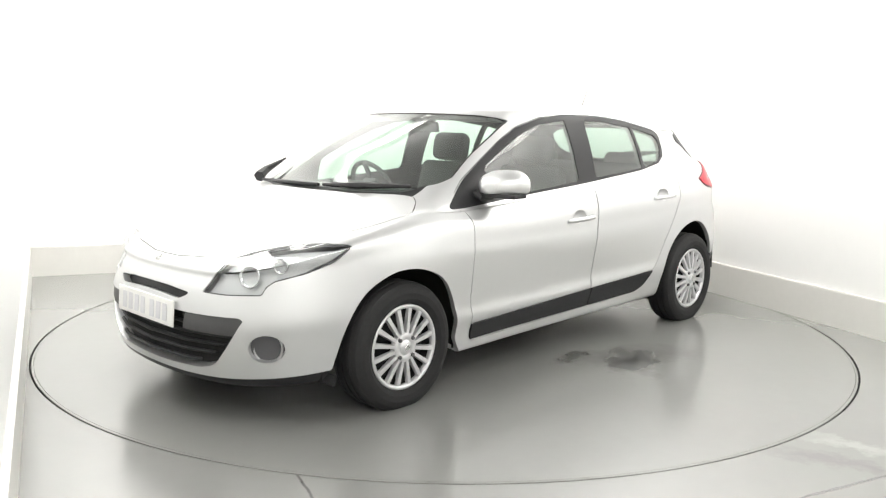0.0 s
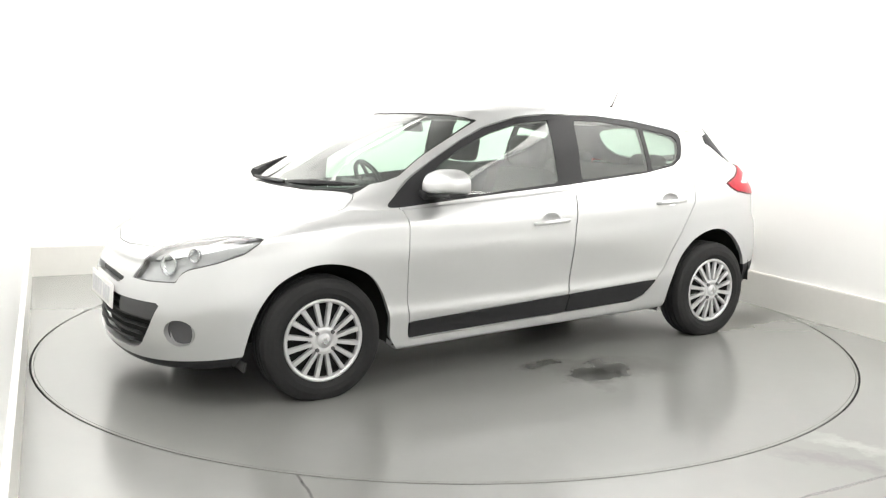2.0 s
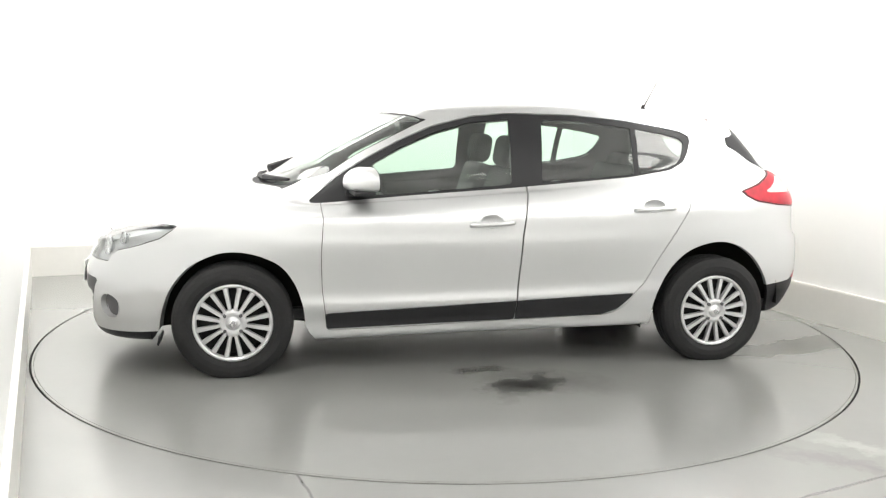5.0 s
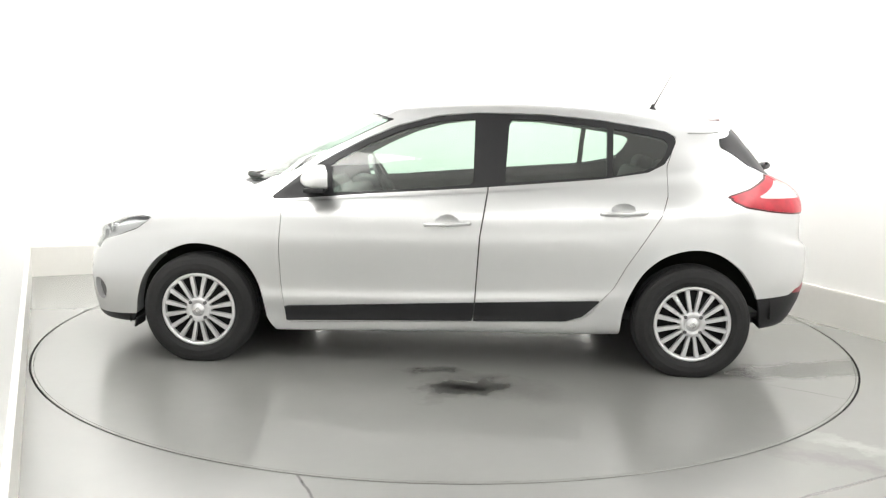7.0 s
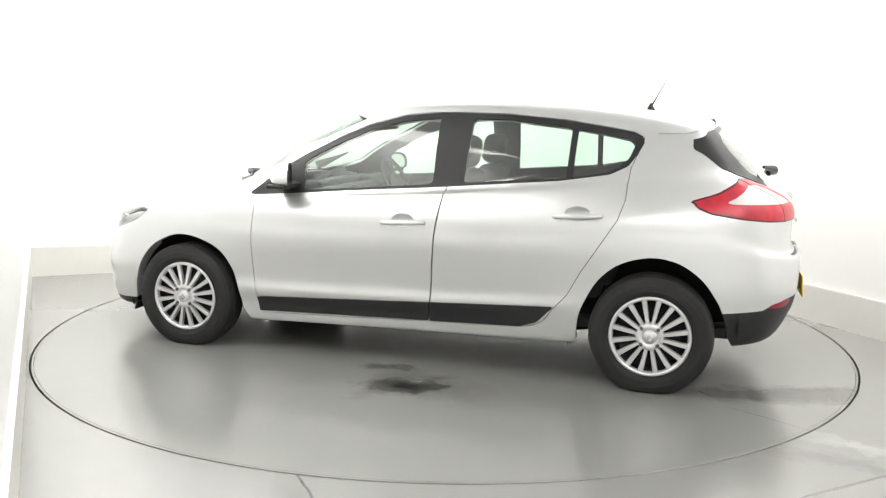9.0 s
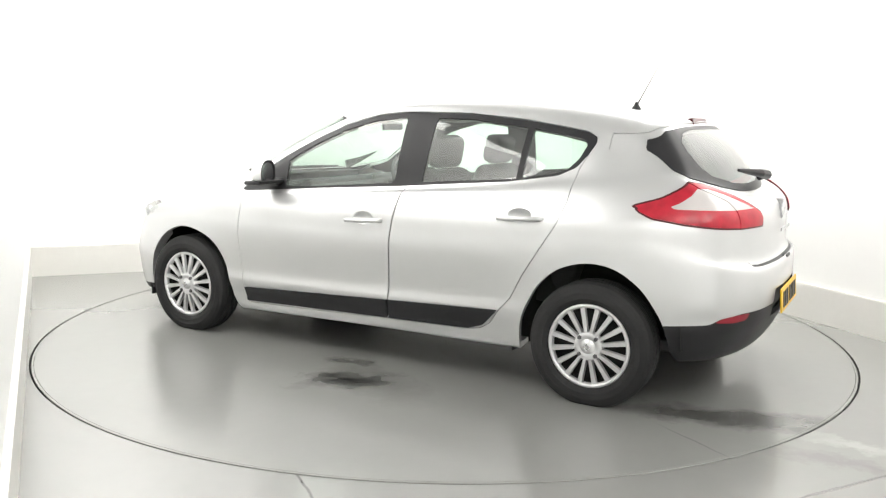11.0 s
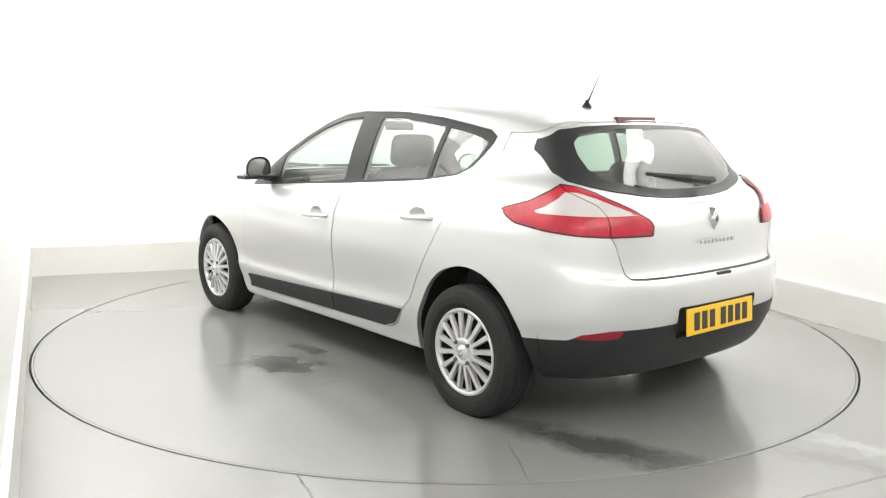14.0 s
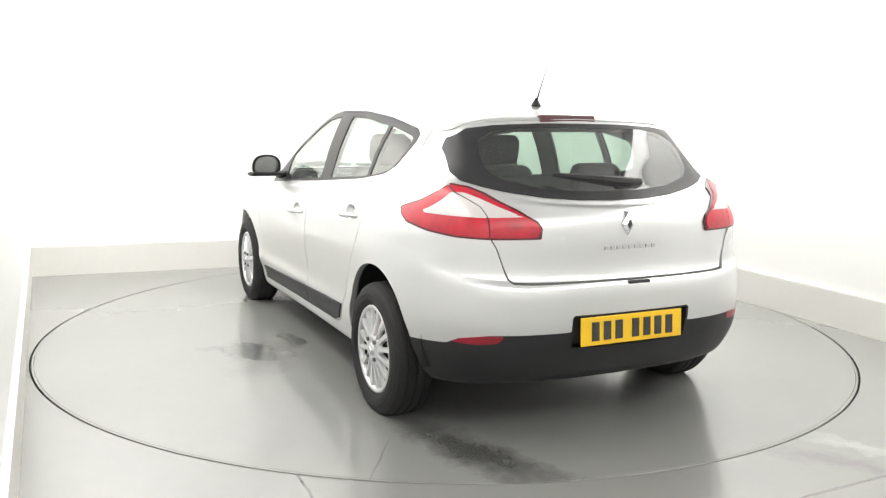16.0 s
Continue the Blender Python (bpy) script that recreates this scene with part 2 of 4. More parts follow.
    rings.append(point_ring(cx, [0, .1, .17, .21, .235, .245, .25, .255, .255, .255, .25, .24, .22, .18, .13, .06, 0],
                            [roof_height(x) - .002 for x in cx]))
    rings.append(point_ring(cx, [0] * 17, [roof_height(x) for x in cx]))
    return np.array(rings)


def spline(points, steps):
    """Catmull-Rom through the first axis of an array of points."""
    p = np.concatenate([[2 * points[0] - points[1]], points, [2 * points[-1] - points[-2]]])
    out = []
    for i in range(len(points) - 1):
        a, b, c, d = p[i:i + 4]
        for k in range(steps):
            t = k / steps
            out.append(.5 * (2 * b + (c - a) * t + (2 * a - 5 * b + 4 * c - d) * t * t + (3 * b - a - 3 * c + d) * t ** 3))
    out.append(points[-1])
    return np.array(out)


def body_shell():
    """Vertices and triangles of the left half of the shell."""
    rings = body_rings()
    mirrored = np.concatenate([rings[:, 1:2] * (1, -1, 1), rings, rings[:, -2:-1] * (1, -1, 1)], axis=1)
    across = spline(mirrored.transpose(1, 0, 2), 18)[18:-18].transpose(1, 0, 2)
    grid = spline(across, 9)
    grid[:, :, 1] = np.maximum(grid[:, :, 1], 0)
    grid[:, :, 1] += WIDER * np.minimum(grid[:, :, 1] / .3, 1)
    grid[:, 0, 1] = grid[:, -1, 1] = 0
    n, m = grid.shape[:2]
    ids = np.arange(n * m).reshape(n, m)
    a, b, c, d = ids[:-1, :-1].ravel(), ids[:-1, 1:].ravel(), ids[1:, 1:].ravel(), ids[1:, :-1].ravel()
    tris = np.concatenate([np.stack([a, b, c], 1), np.stack([a, c, d], 1)])
    return grid.reshape(-1, 3), tris
# ---- building blocks ----
def link(name, bm, material, parent=None, label="", smooth=False):
    me = bpy.data.meshes.new(name)
    bm.to_mesh(me)
    bm.free()
    if material:
        me.materials.append(material)
    if smooth:
        for p in me.polygons:
            p.use_smooth = True
    ob = new(name, me)
    if parent:
        ob.parent = parent
    if label:
        ob["label"] = label
    return ob


def part(name, bm, material, parent, label="", smooth=False):
    return link(name, bm, material, parent, label, smooth)


def slab(bm, a, b, wide, z0, z1, out):
    """A straight upright slab from a to b, of a thickness, to the side given by out (+1 or -1)."""
    a, b = Vector((*a, 0)), Vector((*b, 0))
    d = (b - a).normalized()
    n = Vector((-d.y, d.x, 0)) * out * wide
    vs = [bm.verts.new((p.x, p.y, z)) for z in (z0, z1) for p in (a, b, b + n, a + n)]
    for f in ((0, 1, 2, 3), (4, 5, 6, 7), (0, 1, 5, 4), (1, 2, 6, 5), (2, 3, 7, 6), (3, 0, 4, 7)):
        bm.faces.new([vs[i] for i in f])
    bmesh.ops.recalc_face_normals(bm, faces=bm.faces)


def block(bm, size, m=Matrix(), bevel=0.0, segments=2):
    geo = bmesh.ops.create_cube(bm, size=1, matrix=m @ Matrix.Diagonal((*size, 1)))
    if bevel:
        edges = list({e for v in geo["verts"] for e in v.link_edges})
        bmesh.ops.bevel(bm, geom=edges, offset=bevel, segments=segments, profile=.5, affect="EDGES")


def disc_prism(bm, rings, count, cap=True):
    """A turned body about z: rings of (radius, z), from the outside in."""
    loops = []
    for r, z in rings:
        loops.append([bm.verts.new((r * math.cos(2 * math.pi * i / count), r * math.sin(2 * math.pi * i / count), z)) for i in range(count)])
    for a, b in zip(loops, loops[1:]):
        for i in range(count):
            bm.faces.new((a[i], a[(i + 1) % count], b[(i + 1) % count], b[i]))
    if cap:
        bm.faces.new(loops[-1])
    bmesh.ops.recalc_face_normals(bm, faces=bm.faces)


def tube(bm, points, radius, sides=8, taper=None):
    """A round bar along a line of points."""
    points = [Vector(p) for p in points]
    loops = []
    for i, p in enumerate(points):
        d = (points[min(i + 1, len(points) - 1)] - points[max(i - 1, 0)]).normalized()
        a = d.orthogonal().normalized()
        b = d.cross(a)
        r = taper[i] if taper else radius
        loops.append([bm.verts.new(p + r * (math.cos(2 * math.pi * k / sides) * a + math.sin(2 * math.pi * k / sides) * b)) for k in range(sides)])
    for u, v in zip(loops, loops[1:]):
        best = min(range(sides), key=lambda s: sum((u[k].co - v[(k + s) % sides].co).length for k in range(sides)))
        for k in range(sides):
            bm.faces.new((u[k], u[(k + 1) % sides], v[(k + 1 + best) % sides], v[(k + best) % sides]))
    bm.faces.new(loops[0][::-1])
    bm.faces.new(loops[-1])
    bmesh.ops.recalc_face_normals(bm, faces=bm.faces)


# ---- the studio ----
CORNER = Vector((-3.42, 1.38))
BACK = Vector((.9285, .3714))
LEFT = Vector((.43, -.9027))
RIGHT = Vector((.397, -.918))
reach = ((2.335 - CORNER.x) * RIGHT.y - (.789 - CORNER.y) * RIGHT.x) / (BACK.x * RIGHT.y - BACK.y * RIGHT.x)
CORNER_B = CORNER + BACK * reach
LEFT_END, RIGHT_END = CORNER + LEFT * 8.9, CORNER_B + RIGHT * 9.4
ROOM_TOP = 3.2


def studio():
    for name, a, b in (("wall_back", CORNER, CORNER_B), ("wall_left", LEFT_END, CORNER), ("wall_right", CORNER_B, RIGHT_END), ("wall_front", RIGHT_END, LEFT_END)):
        bm = bmesh.new()
        d = (b - a).normalized()
        back = name in ("wall_back", "wall_front")
        slab(bm, a - d * (.18 if back else 0), b + d * (.18 if back else 0), .18, -.02, ROOM_TOP, 1)
        tagged(link(name, bm, WALL), "bright white painted studio wall", "wall", kind="structure")
    for a, b in ((CORNER, CORNER_B), (LEFT_END, CORNER), (CORNER_B, RIGHT_END)):
        bm = bmesh.new()
        d = (b - a).normalized()
        a2, b2 = (a, b - d * .03) if a is LEFT_END else ((a + d * .03, b) if a is CORNER_B else (a, b))
        slab(bm, a2, b2, .028, .0, .246, -1)
        bmesh.ops.bevel(bm, geom=[e for e in bm.edges if all(v.co.z > .2 for v in e.verts)], offset=.006, segments=2, affect="EDGES")
        tagged(link("baseboard", bm, PLINTH), "tall off-white baseboard along the studio wall", "baseboard", kind="structure")
    bm = bmesh.new()
    block(bm, (16, 16, .15), pose(0, -2, ROOM_TOP + .076))
    tagged(link("ceiling", bm, CEIL), "plain grey painted ceiling above the light panels", "ceiling", kind="structure")
    # floor round the turntable, with a round hole
    bm = bmesh.new()
    n = 256
    hole = [bm.verts.new(((DISC + .005) * math.cos(2 * math.pi * i / n), (DISC + .005) * math.sin(2 * math.pi * i / n), 0)) for i in range(n)]
    far = [bm.verts.new((8.5 * math.cos(2 * math.pi * i / n), 8.5 * math.sin(2 * math.pi * i / n), 0)) for i in range(n)]
    deep = [bm.verts.new((v.co.x, v.co.y, -.05)) for v in hole]
    for i in range(n):
        j = (i + 1) % n
        bm.faces.new((hole[i], hole[j], far[j], far[i]))
        bm.faces.new((hole[i], hole[j], deep[j], deep[i]))
    bmesh.ops.recalc_face_normals(bm, faces=bm.faces)
    tagged(link("floor", bm, FLOOR), "glossy light grey painted concrete floor with scuffs", "floor", kind="structure")
    bm = bmesh.new()
    disc_prism(bm, [(DISC + .05, -.05), (DISC + .05, -.06)], 64)
    tagged(link("turntable_pit", bm, WELL), "dark pit under the turntable", "pit", kind="structure")
    # bodies for the added light panels, all out of view
    for m in PANELS:
        light = tagged(new("unseen_light_panel"), "added light panel, out of view, white with a lit diffuser, hung from the ceiling", "ceiling light", "ceiling light panels")
        light.matrix_world = m
        bm = bmesh.new()
        for s in (-1, 1):
            block(bm, (.03, 1.60, .12), pose(s * .605, 0, 0))
            block(bm, (1.18, .03, .12), pose(0, s * .785, 0))
        part("frame", bm, LAMP_FRAME, light)
        bm = bmesh.new()
        block(bm, (1.18, 1.54, .02), pose(0, 0, .03))
        part("diffuser", bm, DIFFUSER, light)
        for sx in (-1, 1):
            for sy in (-1, 1):
                foot = m @ Vector((sx * .605, sy * .77, .05))
                bm = bmesh.new()
                tube(bm, [m.inverted() @ p for p in (foot, Vector((foot.x, foot.y, ROOM_TOP)))], .004, 6)
                part("hanger", bm, LAMP_FRAME, light)


def turntable():
    table = tagged(new("turntable"), "large round turntable flush with the floor, grey with dark stains", "turntable")
    bm = bmesh.new()
    disc_prism(bm, [(DISC - .02, -.045), (DISC - .02, -.04), (DISC - .02, -.003), (DISC - .0205, 0)], 256)
    part("deck", bm, DECK, table)
    bm = bmesh.new()
    disc_prism(bm, [(DISC - .0195, -.04), (DISC - .006, -.04), (DISC - .006, -.002), (DISC - .008, 0), (DISC - .018, 0), (DISC - .0195, -.002), (DISC - .0195, -.04)], 256, cap=False)
    part("edge_ring", bm, DECK, table)
    return table
# ---- the car ----
MID = .02


class Skin:
    """The shell's points and their normals; pieces are lists of triangles on it."""

    def __init__(self):
        self.v, self.f = body_shell()
        fn = np.cross(self.v[self.f[:, 1]] - self.v[self.f[:, 0]], self.v[self.f[:, 2]] - self.v[self.f[:, 0]])
        self.n = np.zeros_like(self.v)
        for k in range(3):
            np.add.at(self.n, self.f[:, k], fn)
        mid = np.argmax(self.v[:, 1])
        if self.n[mid, 1] < 0:
            self.n, self.f = -self.n, self.f[:, ::-1]
        self.n[np.abs(self.v[:, 1]) < 1e-5, 1] = 0
        length = np.linalg.norm(self.n, axis=1)
        self.n[length < 1e-9] = (0, 0, 1)
        self.n /= np.maximum(length, 1e-9)[:, None]
        self.n[length < 1e-9] = (0, 0, 1)
        self.n[(self.v[:, 2] > 1.37) & (self.n[:, 2] < .25)] = (0, 0, 1)

    def cut(self, f, field):
        """Splits triangles along field = 0; gives those inside (below 0) and those outside."""
        d = field(self.v)
        d = np.where(np.abs(d) < 1e-5, 1e-5, d)
        s = d[f] > 0
        cnt = s.sum(1)
        inner, outer = [f[cnt == 0]], [f[cnt == 3]]
        sel = (cnt == 1) | (cnt == 2)
        g, lone = f[sel], cnt[sel] == 1
        if len(g):
            o = np.where(lone, s[sel].argmax(1), s[sel].argmin(1))
            r = np.arange(len(g))
            a, b, c = g[r, o], g[r, (o + 1) % 3], g[r, (o + 2) % 3]
            pairs = np.sort(np.concatenate([np.stack([a, b], 1), np.stack([a, c], 1)]), axis=1)
            uniq, inv = np.unique(pairs, axis=0, return_inverse=True)
            inv = inv.ravel()
            t = d[uniq[:, 0]] / (d[uniq[:, 0]] - d[uniq[:, 1]])
            base = len(self.v)
            self.v = np.concatenate([self.v, self.v[uniq[:, 0]] * (1 - t)[:, None] + self.v[uniq[:, 1]] * t[:, None]])
            nn = self.n[uniq[:, 0]] * (1 - t)[:, None] + self.n[uniq[:, 1]] * t[:, None]
            self.n = np.concatenate([self.n, nn / np.linalg.norm(nn, axis=1)[:, None]])
            ab, ac = base + inv[:len(g)], base + inv[len(g):]
            one = np.stack([a, ab, ac], 1)
            t1, t2 = np.stack([ab, b, c], 1), np.stack([ab, c, ac], 1)
            outer += [one[lone], t1[~lone], t2[~lone]]
            inner += [t1[lone], t2[lone], one[~lone]]
        return np.concatenate(inner), np.concatenate(outer)


def rounded(points, steps=4):
    p = np.array(points, float)
    ext = np.concatenate([p[-1:], p, p[:2]])
    out = []
    for i in range(len(p)):
        a, b, c, d = ext[i:i + 4]
        for k in range(steps):
            t = k / steps
            out.append(.5 * (2 * b + (c - a) * t + (2 * a - 5 * b + 4 * c - d) * t * t + (3 * b - a - 3 * c + d) * t ** 3))
    return np.array(out)


def across(v):
    """Distance from the middle before the halves were drawn apart."""
    y = v[:, 1]
    return np.where(y < .3 + WIDER, y * .3 / (.3 + WIDER), y - WIDER)


def side_view(v):
    return v[:, [0, 2]]


def end_view(v):
    return np.stack([across(v), v[:, 2]], 1)


def top_view(v):
    return np.stack([v[:, 0], across(v)], 1)


def front_corner(v):
    return np.stack([(across(v) - v[:, 0]) * .7071, v[:, 2]], 1)


def rear_corner(v):
    return np.stack([(v[:, 0] + across(v)) * .7071, v[:, 2]], 1)


def outline(points, view, steps=0, grow=0.0, limit=None):
    """Signed distance to an outline in a view of the shell; limit: (axis, sign, value), where the outline holds."""
    p = rounded(points, steps) if steps else np.array(points, float)

    def field(v):
        q = view(v)
        best = np.full(len(q), 1e9)
        inside = np.zeros(len(q), bool)
        for a, b in zip(p, np.roll(p, -1, axis=0)):
            ab = b - a
            t = np.clip(((q - a) @ ab) / max(ab @ ab, 1e-12), 0, 1)
            best = np.minimum(best, np.linalg.norm(q - a - t[:, None] * ab, axis=1))
            if a[1] != b[1]:
                cross = ((a[1] > q[:, 1]) != (b[1] > q[:, 1])) & (q[:, 0] < (b[0] - a[0]) * (q[:, 1] - a[1]) / (b[1] - a[1]) + a[0])
                inside ^= cross
        d = np.where(inside, -best, best) - grow
        if limit:
            d = np.maximum(d, limit[1] * (v[:, limit[0]] - limit[2]))
        return d
    return field


def piece(name, skin, f, material, parent, side=1, offset=0.0, rim=.012, label="", both=False):
    """A panel of the shell as a mesh, with its edges turned inwards. side -1: mirrored; both: joined over the centre line."""
    used, inv = np.unique(f, return_inverse=True)
    tri = inv.reshape(f.shape)
    v, n = skin.v[used] + skin.n[used] * offset, skin.n[used]
    edges = np.concatenate([tri[:, [0, 1]], tri[:, [1, 2]], tri[:, [2, 0]]])
    key = np.sort(edges, axis=1)
    uq, first, counts = np.unique(key, axis=0, return_index=True, return_counts=True)
    border = edges[first[counts == 1]]
    if both and len(border):
        border = border[~((np.abs(v[border[:, 0], 1]) < 1e-4) & (np.abs(v[border[:, 1], 1]) < 1e-4))]
    vs, ns, fs = [v], [n], [tri]
    if rim and len(border):
        a, b = border[:, 0], border[:, 1]
        k = len(v)
        out = np.cross(v[b] - v[a], n[a])
        out /= np.maximum(np.linalg.norm(out, axis=1), 1e-9)[:, None]
        m = len(border)
        vs += [v[a], v[b], v[a] - n[a] * rim, v[b] - n[b] * rim]
        ns += [out] * 4
        i = np.arange(m)
        fs += [np.stack([k + i, k + 2 * m + i, k + m + i], 1), np.stack([k + m + i, k + 2 * m + i, k + 3 * m + i], 1)]
    v, n, tri = np.concatenate(vs), np.concatenate(ns), np.concatenate(fs)
    if side < 0:
        v, n, tri = v * (1, -1, 1), n * (1, -1, 1), tri[:, ::-1]
    if both:
        v, n, tri = np.concatenate([v, v * (1, -1, 1)]), np.concatenate([n, n * (1, -1, 1)]), np.concatenate([tri, tri[:, ::-1] + len(v)])
    me = bpy.data.meshes.new(name)
    me.from_pydata(v.tolist(), [], tri.tolist())
    me.materials.append(material)
    for p in me.polygons:
        p.use_smooth = True
    me.normals_split_custom_set_from_vertices(n.tolist())
    ob = new(name, me)
    ob.parent = parent
    if label:
        ob["label"] = label
    return ob


def pieces(name, skin, f, *rest, **more):
    """As piece(), one object for each island of triangles."""
    label = np.arange(len(skin.v))
    while True:
        low = label[f].min(axis=1)
        before = label.copy()
        for k in range(3):
            np.minimum.at(label, f[:, k], low)
        label = label[label]
        if (label == before).all():
            break
    owner = label[f[:, 0]]
    for one in np.unique(owner):
        isle = f[owner == one]
        if len(isle) <= 5:
            continue
        if more.get("both") and np.abs(skin.v[isle][:, :, 1]).min() > 1e-4:
            for s in (1, -1):
                piece(name, skin, isle, *rest, side=s, **{k: w for k, w in more.items() if k != "both"})
        else:
            piece(name, skin, isle, *rest, **more)


# outlines on the shell, in metres
DLO = [(.937, .902), (.774, 1.033), (.619, 1.124), (.428, 1.223), (.263, 1.293), (.046, 1.349), (-.159, 1.368), (-.531, 1.363), (-.832, 1.337),
       (-1.057, 1.303), (-1.180, 1.283), (-1.228, 1.262), (-1.236, 1.23), (-1.208, 1.174), (-1.165, 1.112), (-1.078, 1.069), (-.829, 1.030),
       (-.164, .972), (.365, .934), (.847, .893), (.919, .891)]
FRONT_GLASS = [(.60, .934), (.617, 1.085), (.43, 1.186), (.25, 1.264), (.06, 1.316), (-.155, 1.336), (-.152, .992), (.365, .948)]
REAR_GLASS = [(-.325, 1.005), (-.345, 1.337), (-.55, 1.333), (-.868, 1.297), (-.858, 1.047)]
QUARTER = [(-.893, 1.05), (-.903, 1.293), (-1.06, 1.268), (-1.165, 1.247), (-1.192, 1.222), (-1.165, 1.155), (-1.12, 1.105), (-1.06, 1.082)]
FRONT_DOOR = [(.873, .87), (.863, .817), (.876, .637), (.871, .449), (.855, .322), (.848, .24), (.83, .226), (.3, .240), (-.167, .258), (-.173, .327), (-.195, .723),
              (-.233, .968), (-.25, 1.3715), (-.1, 1.368), (.05, 1.353), (.268, 1.297), (.43, 1.227), (.62, 1.128), (.78, 1.037), (.872, .962)]
REAR_DOOR = [(-.167, .258), (-.173, .327), (-.195, .723), (-.233, .968), (-.25, 1.3715), (-.531, 1.367), (-.832, 1.341), (-1.057, 1.307), (-1.18, 1.287), (-1.238, 1.255),
             (-1.21, 1.174), (-1.181, 1.106), (-1.173, 1.03), (-1.17, .954), (-1.138, .855), (-1.066, .739), (-.970, .588), (-.905, .464), (-.834, .385),
             (-.79, .32), (-.73, .285), (-.66, .272)]
STRIP = [(.851, .322), (.853, .238), (.3, .252), (-.663, .279), (-.75, .308), (-.838, .398), (-.173, .368)]
FRONT_ARCH = [(1.702, .10), (1.690, .25), (1.660, .384), (1.612, .488), (1.530, .579), (1.408, .640), (1.305, .655), (1.192, .636), (1.084, .583),
              (1.016, .497), (.972, .383), (.953, .254), (.938, .10)]
REAR_ARCH = [(-.953, .10), (-.950, .225), (-.962, .356), (-1.005, .469), (-1.068, .568), (-1.167, .645), (-1.304, .682), (-1.434, .662), (-1.545, .590), (-1.612, .506),
             (-1.656, .422), (-1.685, .3), (-1.70, .10)]
SCREEN = [(-.1, .978), (.33, .972), (.52, .976), (.625, 1.012), (.640, 1.04), (.612, 1.138), (.583, 1.235), (.548, 1.330), (.515, 1.345), (.428, 1.356), (.2, 1.364), (-.1, 1.367)]
HATCH_GLASS = [(-.1, 1.320), (.186, 1.318), (.40, 1.308), (.52, 1.292), (.580, 1.251), (.603, 1.205), (.632, 1.115), (.62, 1.088), (.55, 1.066), (.461, 1.046), (.30, 1.022), (.15, 1.010), (-.1, 1.005)]
HATCH_CLEAR = [(-.1, 1.306), (.30, 1.302), (.43, 1.284), (.497, 1.245), (.517, 1.19), (.508, 1.13), (.46, 1.088), (.30, 1.052), (.15, 1.040), (-.1, 1.036)]
HATCH = [(-.1, .680), (.45, .680), (.52, .684), (.536, .702), (.55, .75), (.576, .826), (.597, .861), (.594, .944), (.608, .985), (.672, 1.037), (.668, 1.075),
         (.656, 1.11), (.624, 1.21), (.603, 1.263), (.525, 1.309), (.41, 1.329), (-.1, 1.344)]
TAIL_LAMP = [(-.478, .958), (-.597, .997), (-.690, 1.045), (-.729, 1.070), (-.80, 1.060), (-.875, 1.037), (-1.023, .976), (-1.106, .932), (-1.125, .905), (-1.123, .861),
             (-.942, .859), (-.80, .864), (-.666, .877), (-.541, .899), (-.50, .925)]
TAIL_CLEAR = [(-.601, .948), (-.665, .975), (-.718, 1.008), (-.748, 1.036), (-.80, 1.035), (-.872, 1.014), (-.972, .977), (-1.055, .947), (-.895, .943)]
REFLEX = [(-.80, .447), (-.845, .469), (-.93, .475), (-1.01, .475), (-.985, .445), (-.9, .440)]
HEAD_LAMP = [(-1.217, .578), (-1.165, .650), (-1.130, .692), (-1.095, .719), (-1.00, .748), (-.892, .769), (-.78, .785), (-.690, .792), (-.60, .788), (-.575, .780), (-.60, .752), (-.645, .714),
             (-.76, .672), (-.890, .640), (-.925, .617), (-.945, .582), (-1.107, .575)]
SLOT = [(-.1, .588), (.15, .583), (.275, .571), (.285, .562), (.235, .537), (.1, .547), (-.1, .553)]
INTAKE = [(-.1, .50), (.29, .487), (.55, .487), (.568, .475), (.545, .43), (.49, .345), (.445, .285), (.40, .258), (.34, .244), (.15, .236), (-.1, .235)]
BLOCK = [(.285, .50), (.60, .50), (.57, .47), (.53, .405), (.27, .41)]
BONNET = [(2.045, -.1), (2.035, .1), (2.012, .2), (1.965, .39), (1.93, .43), (1.88, .475), (1.794, .545), (1.65, .635), (1.42, .70), (1.24, .725), (1.17, .715), (1.09, .655), (1.06, .61),
          (1.07, .575), (1.13, .47), (1.205, .30), (1.232, .1), (1.236, -.1)]
COWL = [(1.30, -.1), (1.29, .1), (1.25, .32), (1.17, .49), (1.09, .58), (1.06, .60), (1.02, .60), (.93, .59), (.90, .56), (.98, .3), (1.0, -.1)]


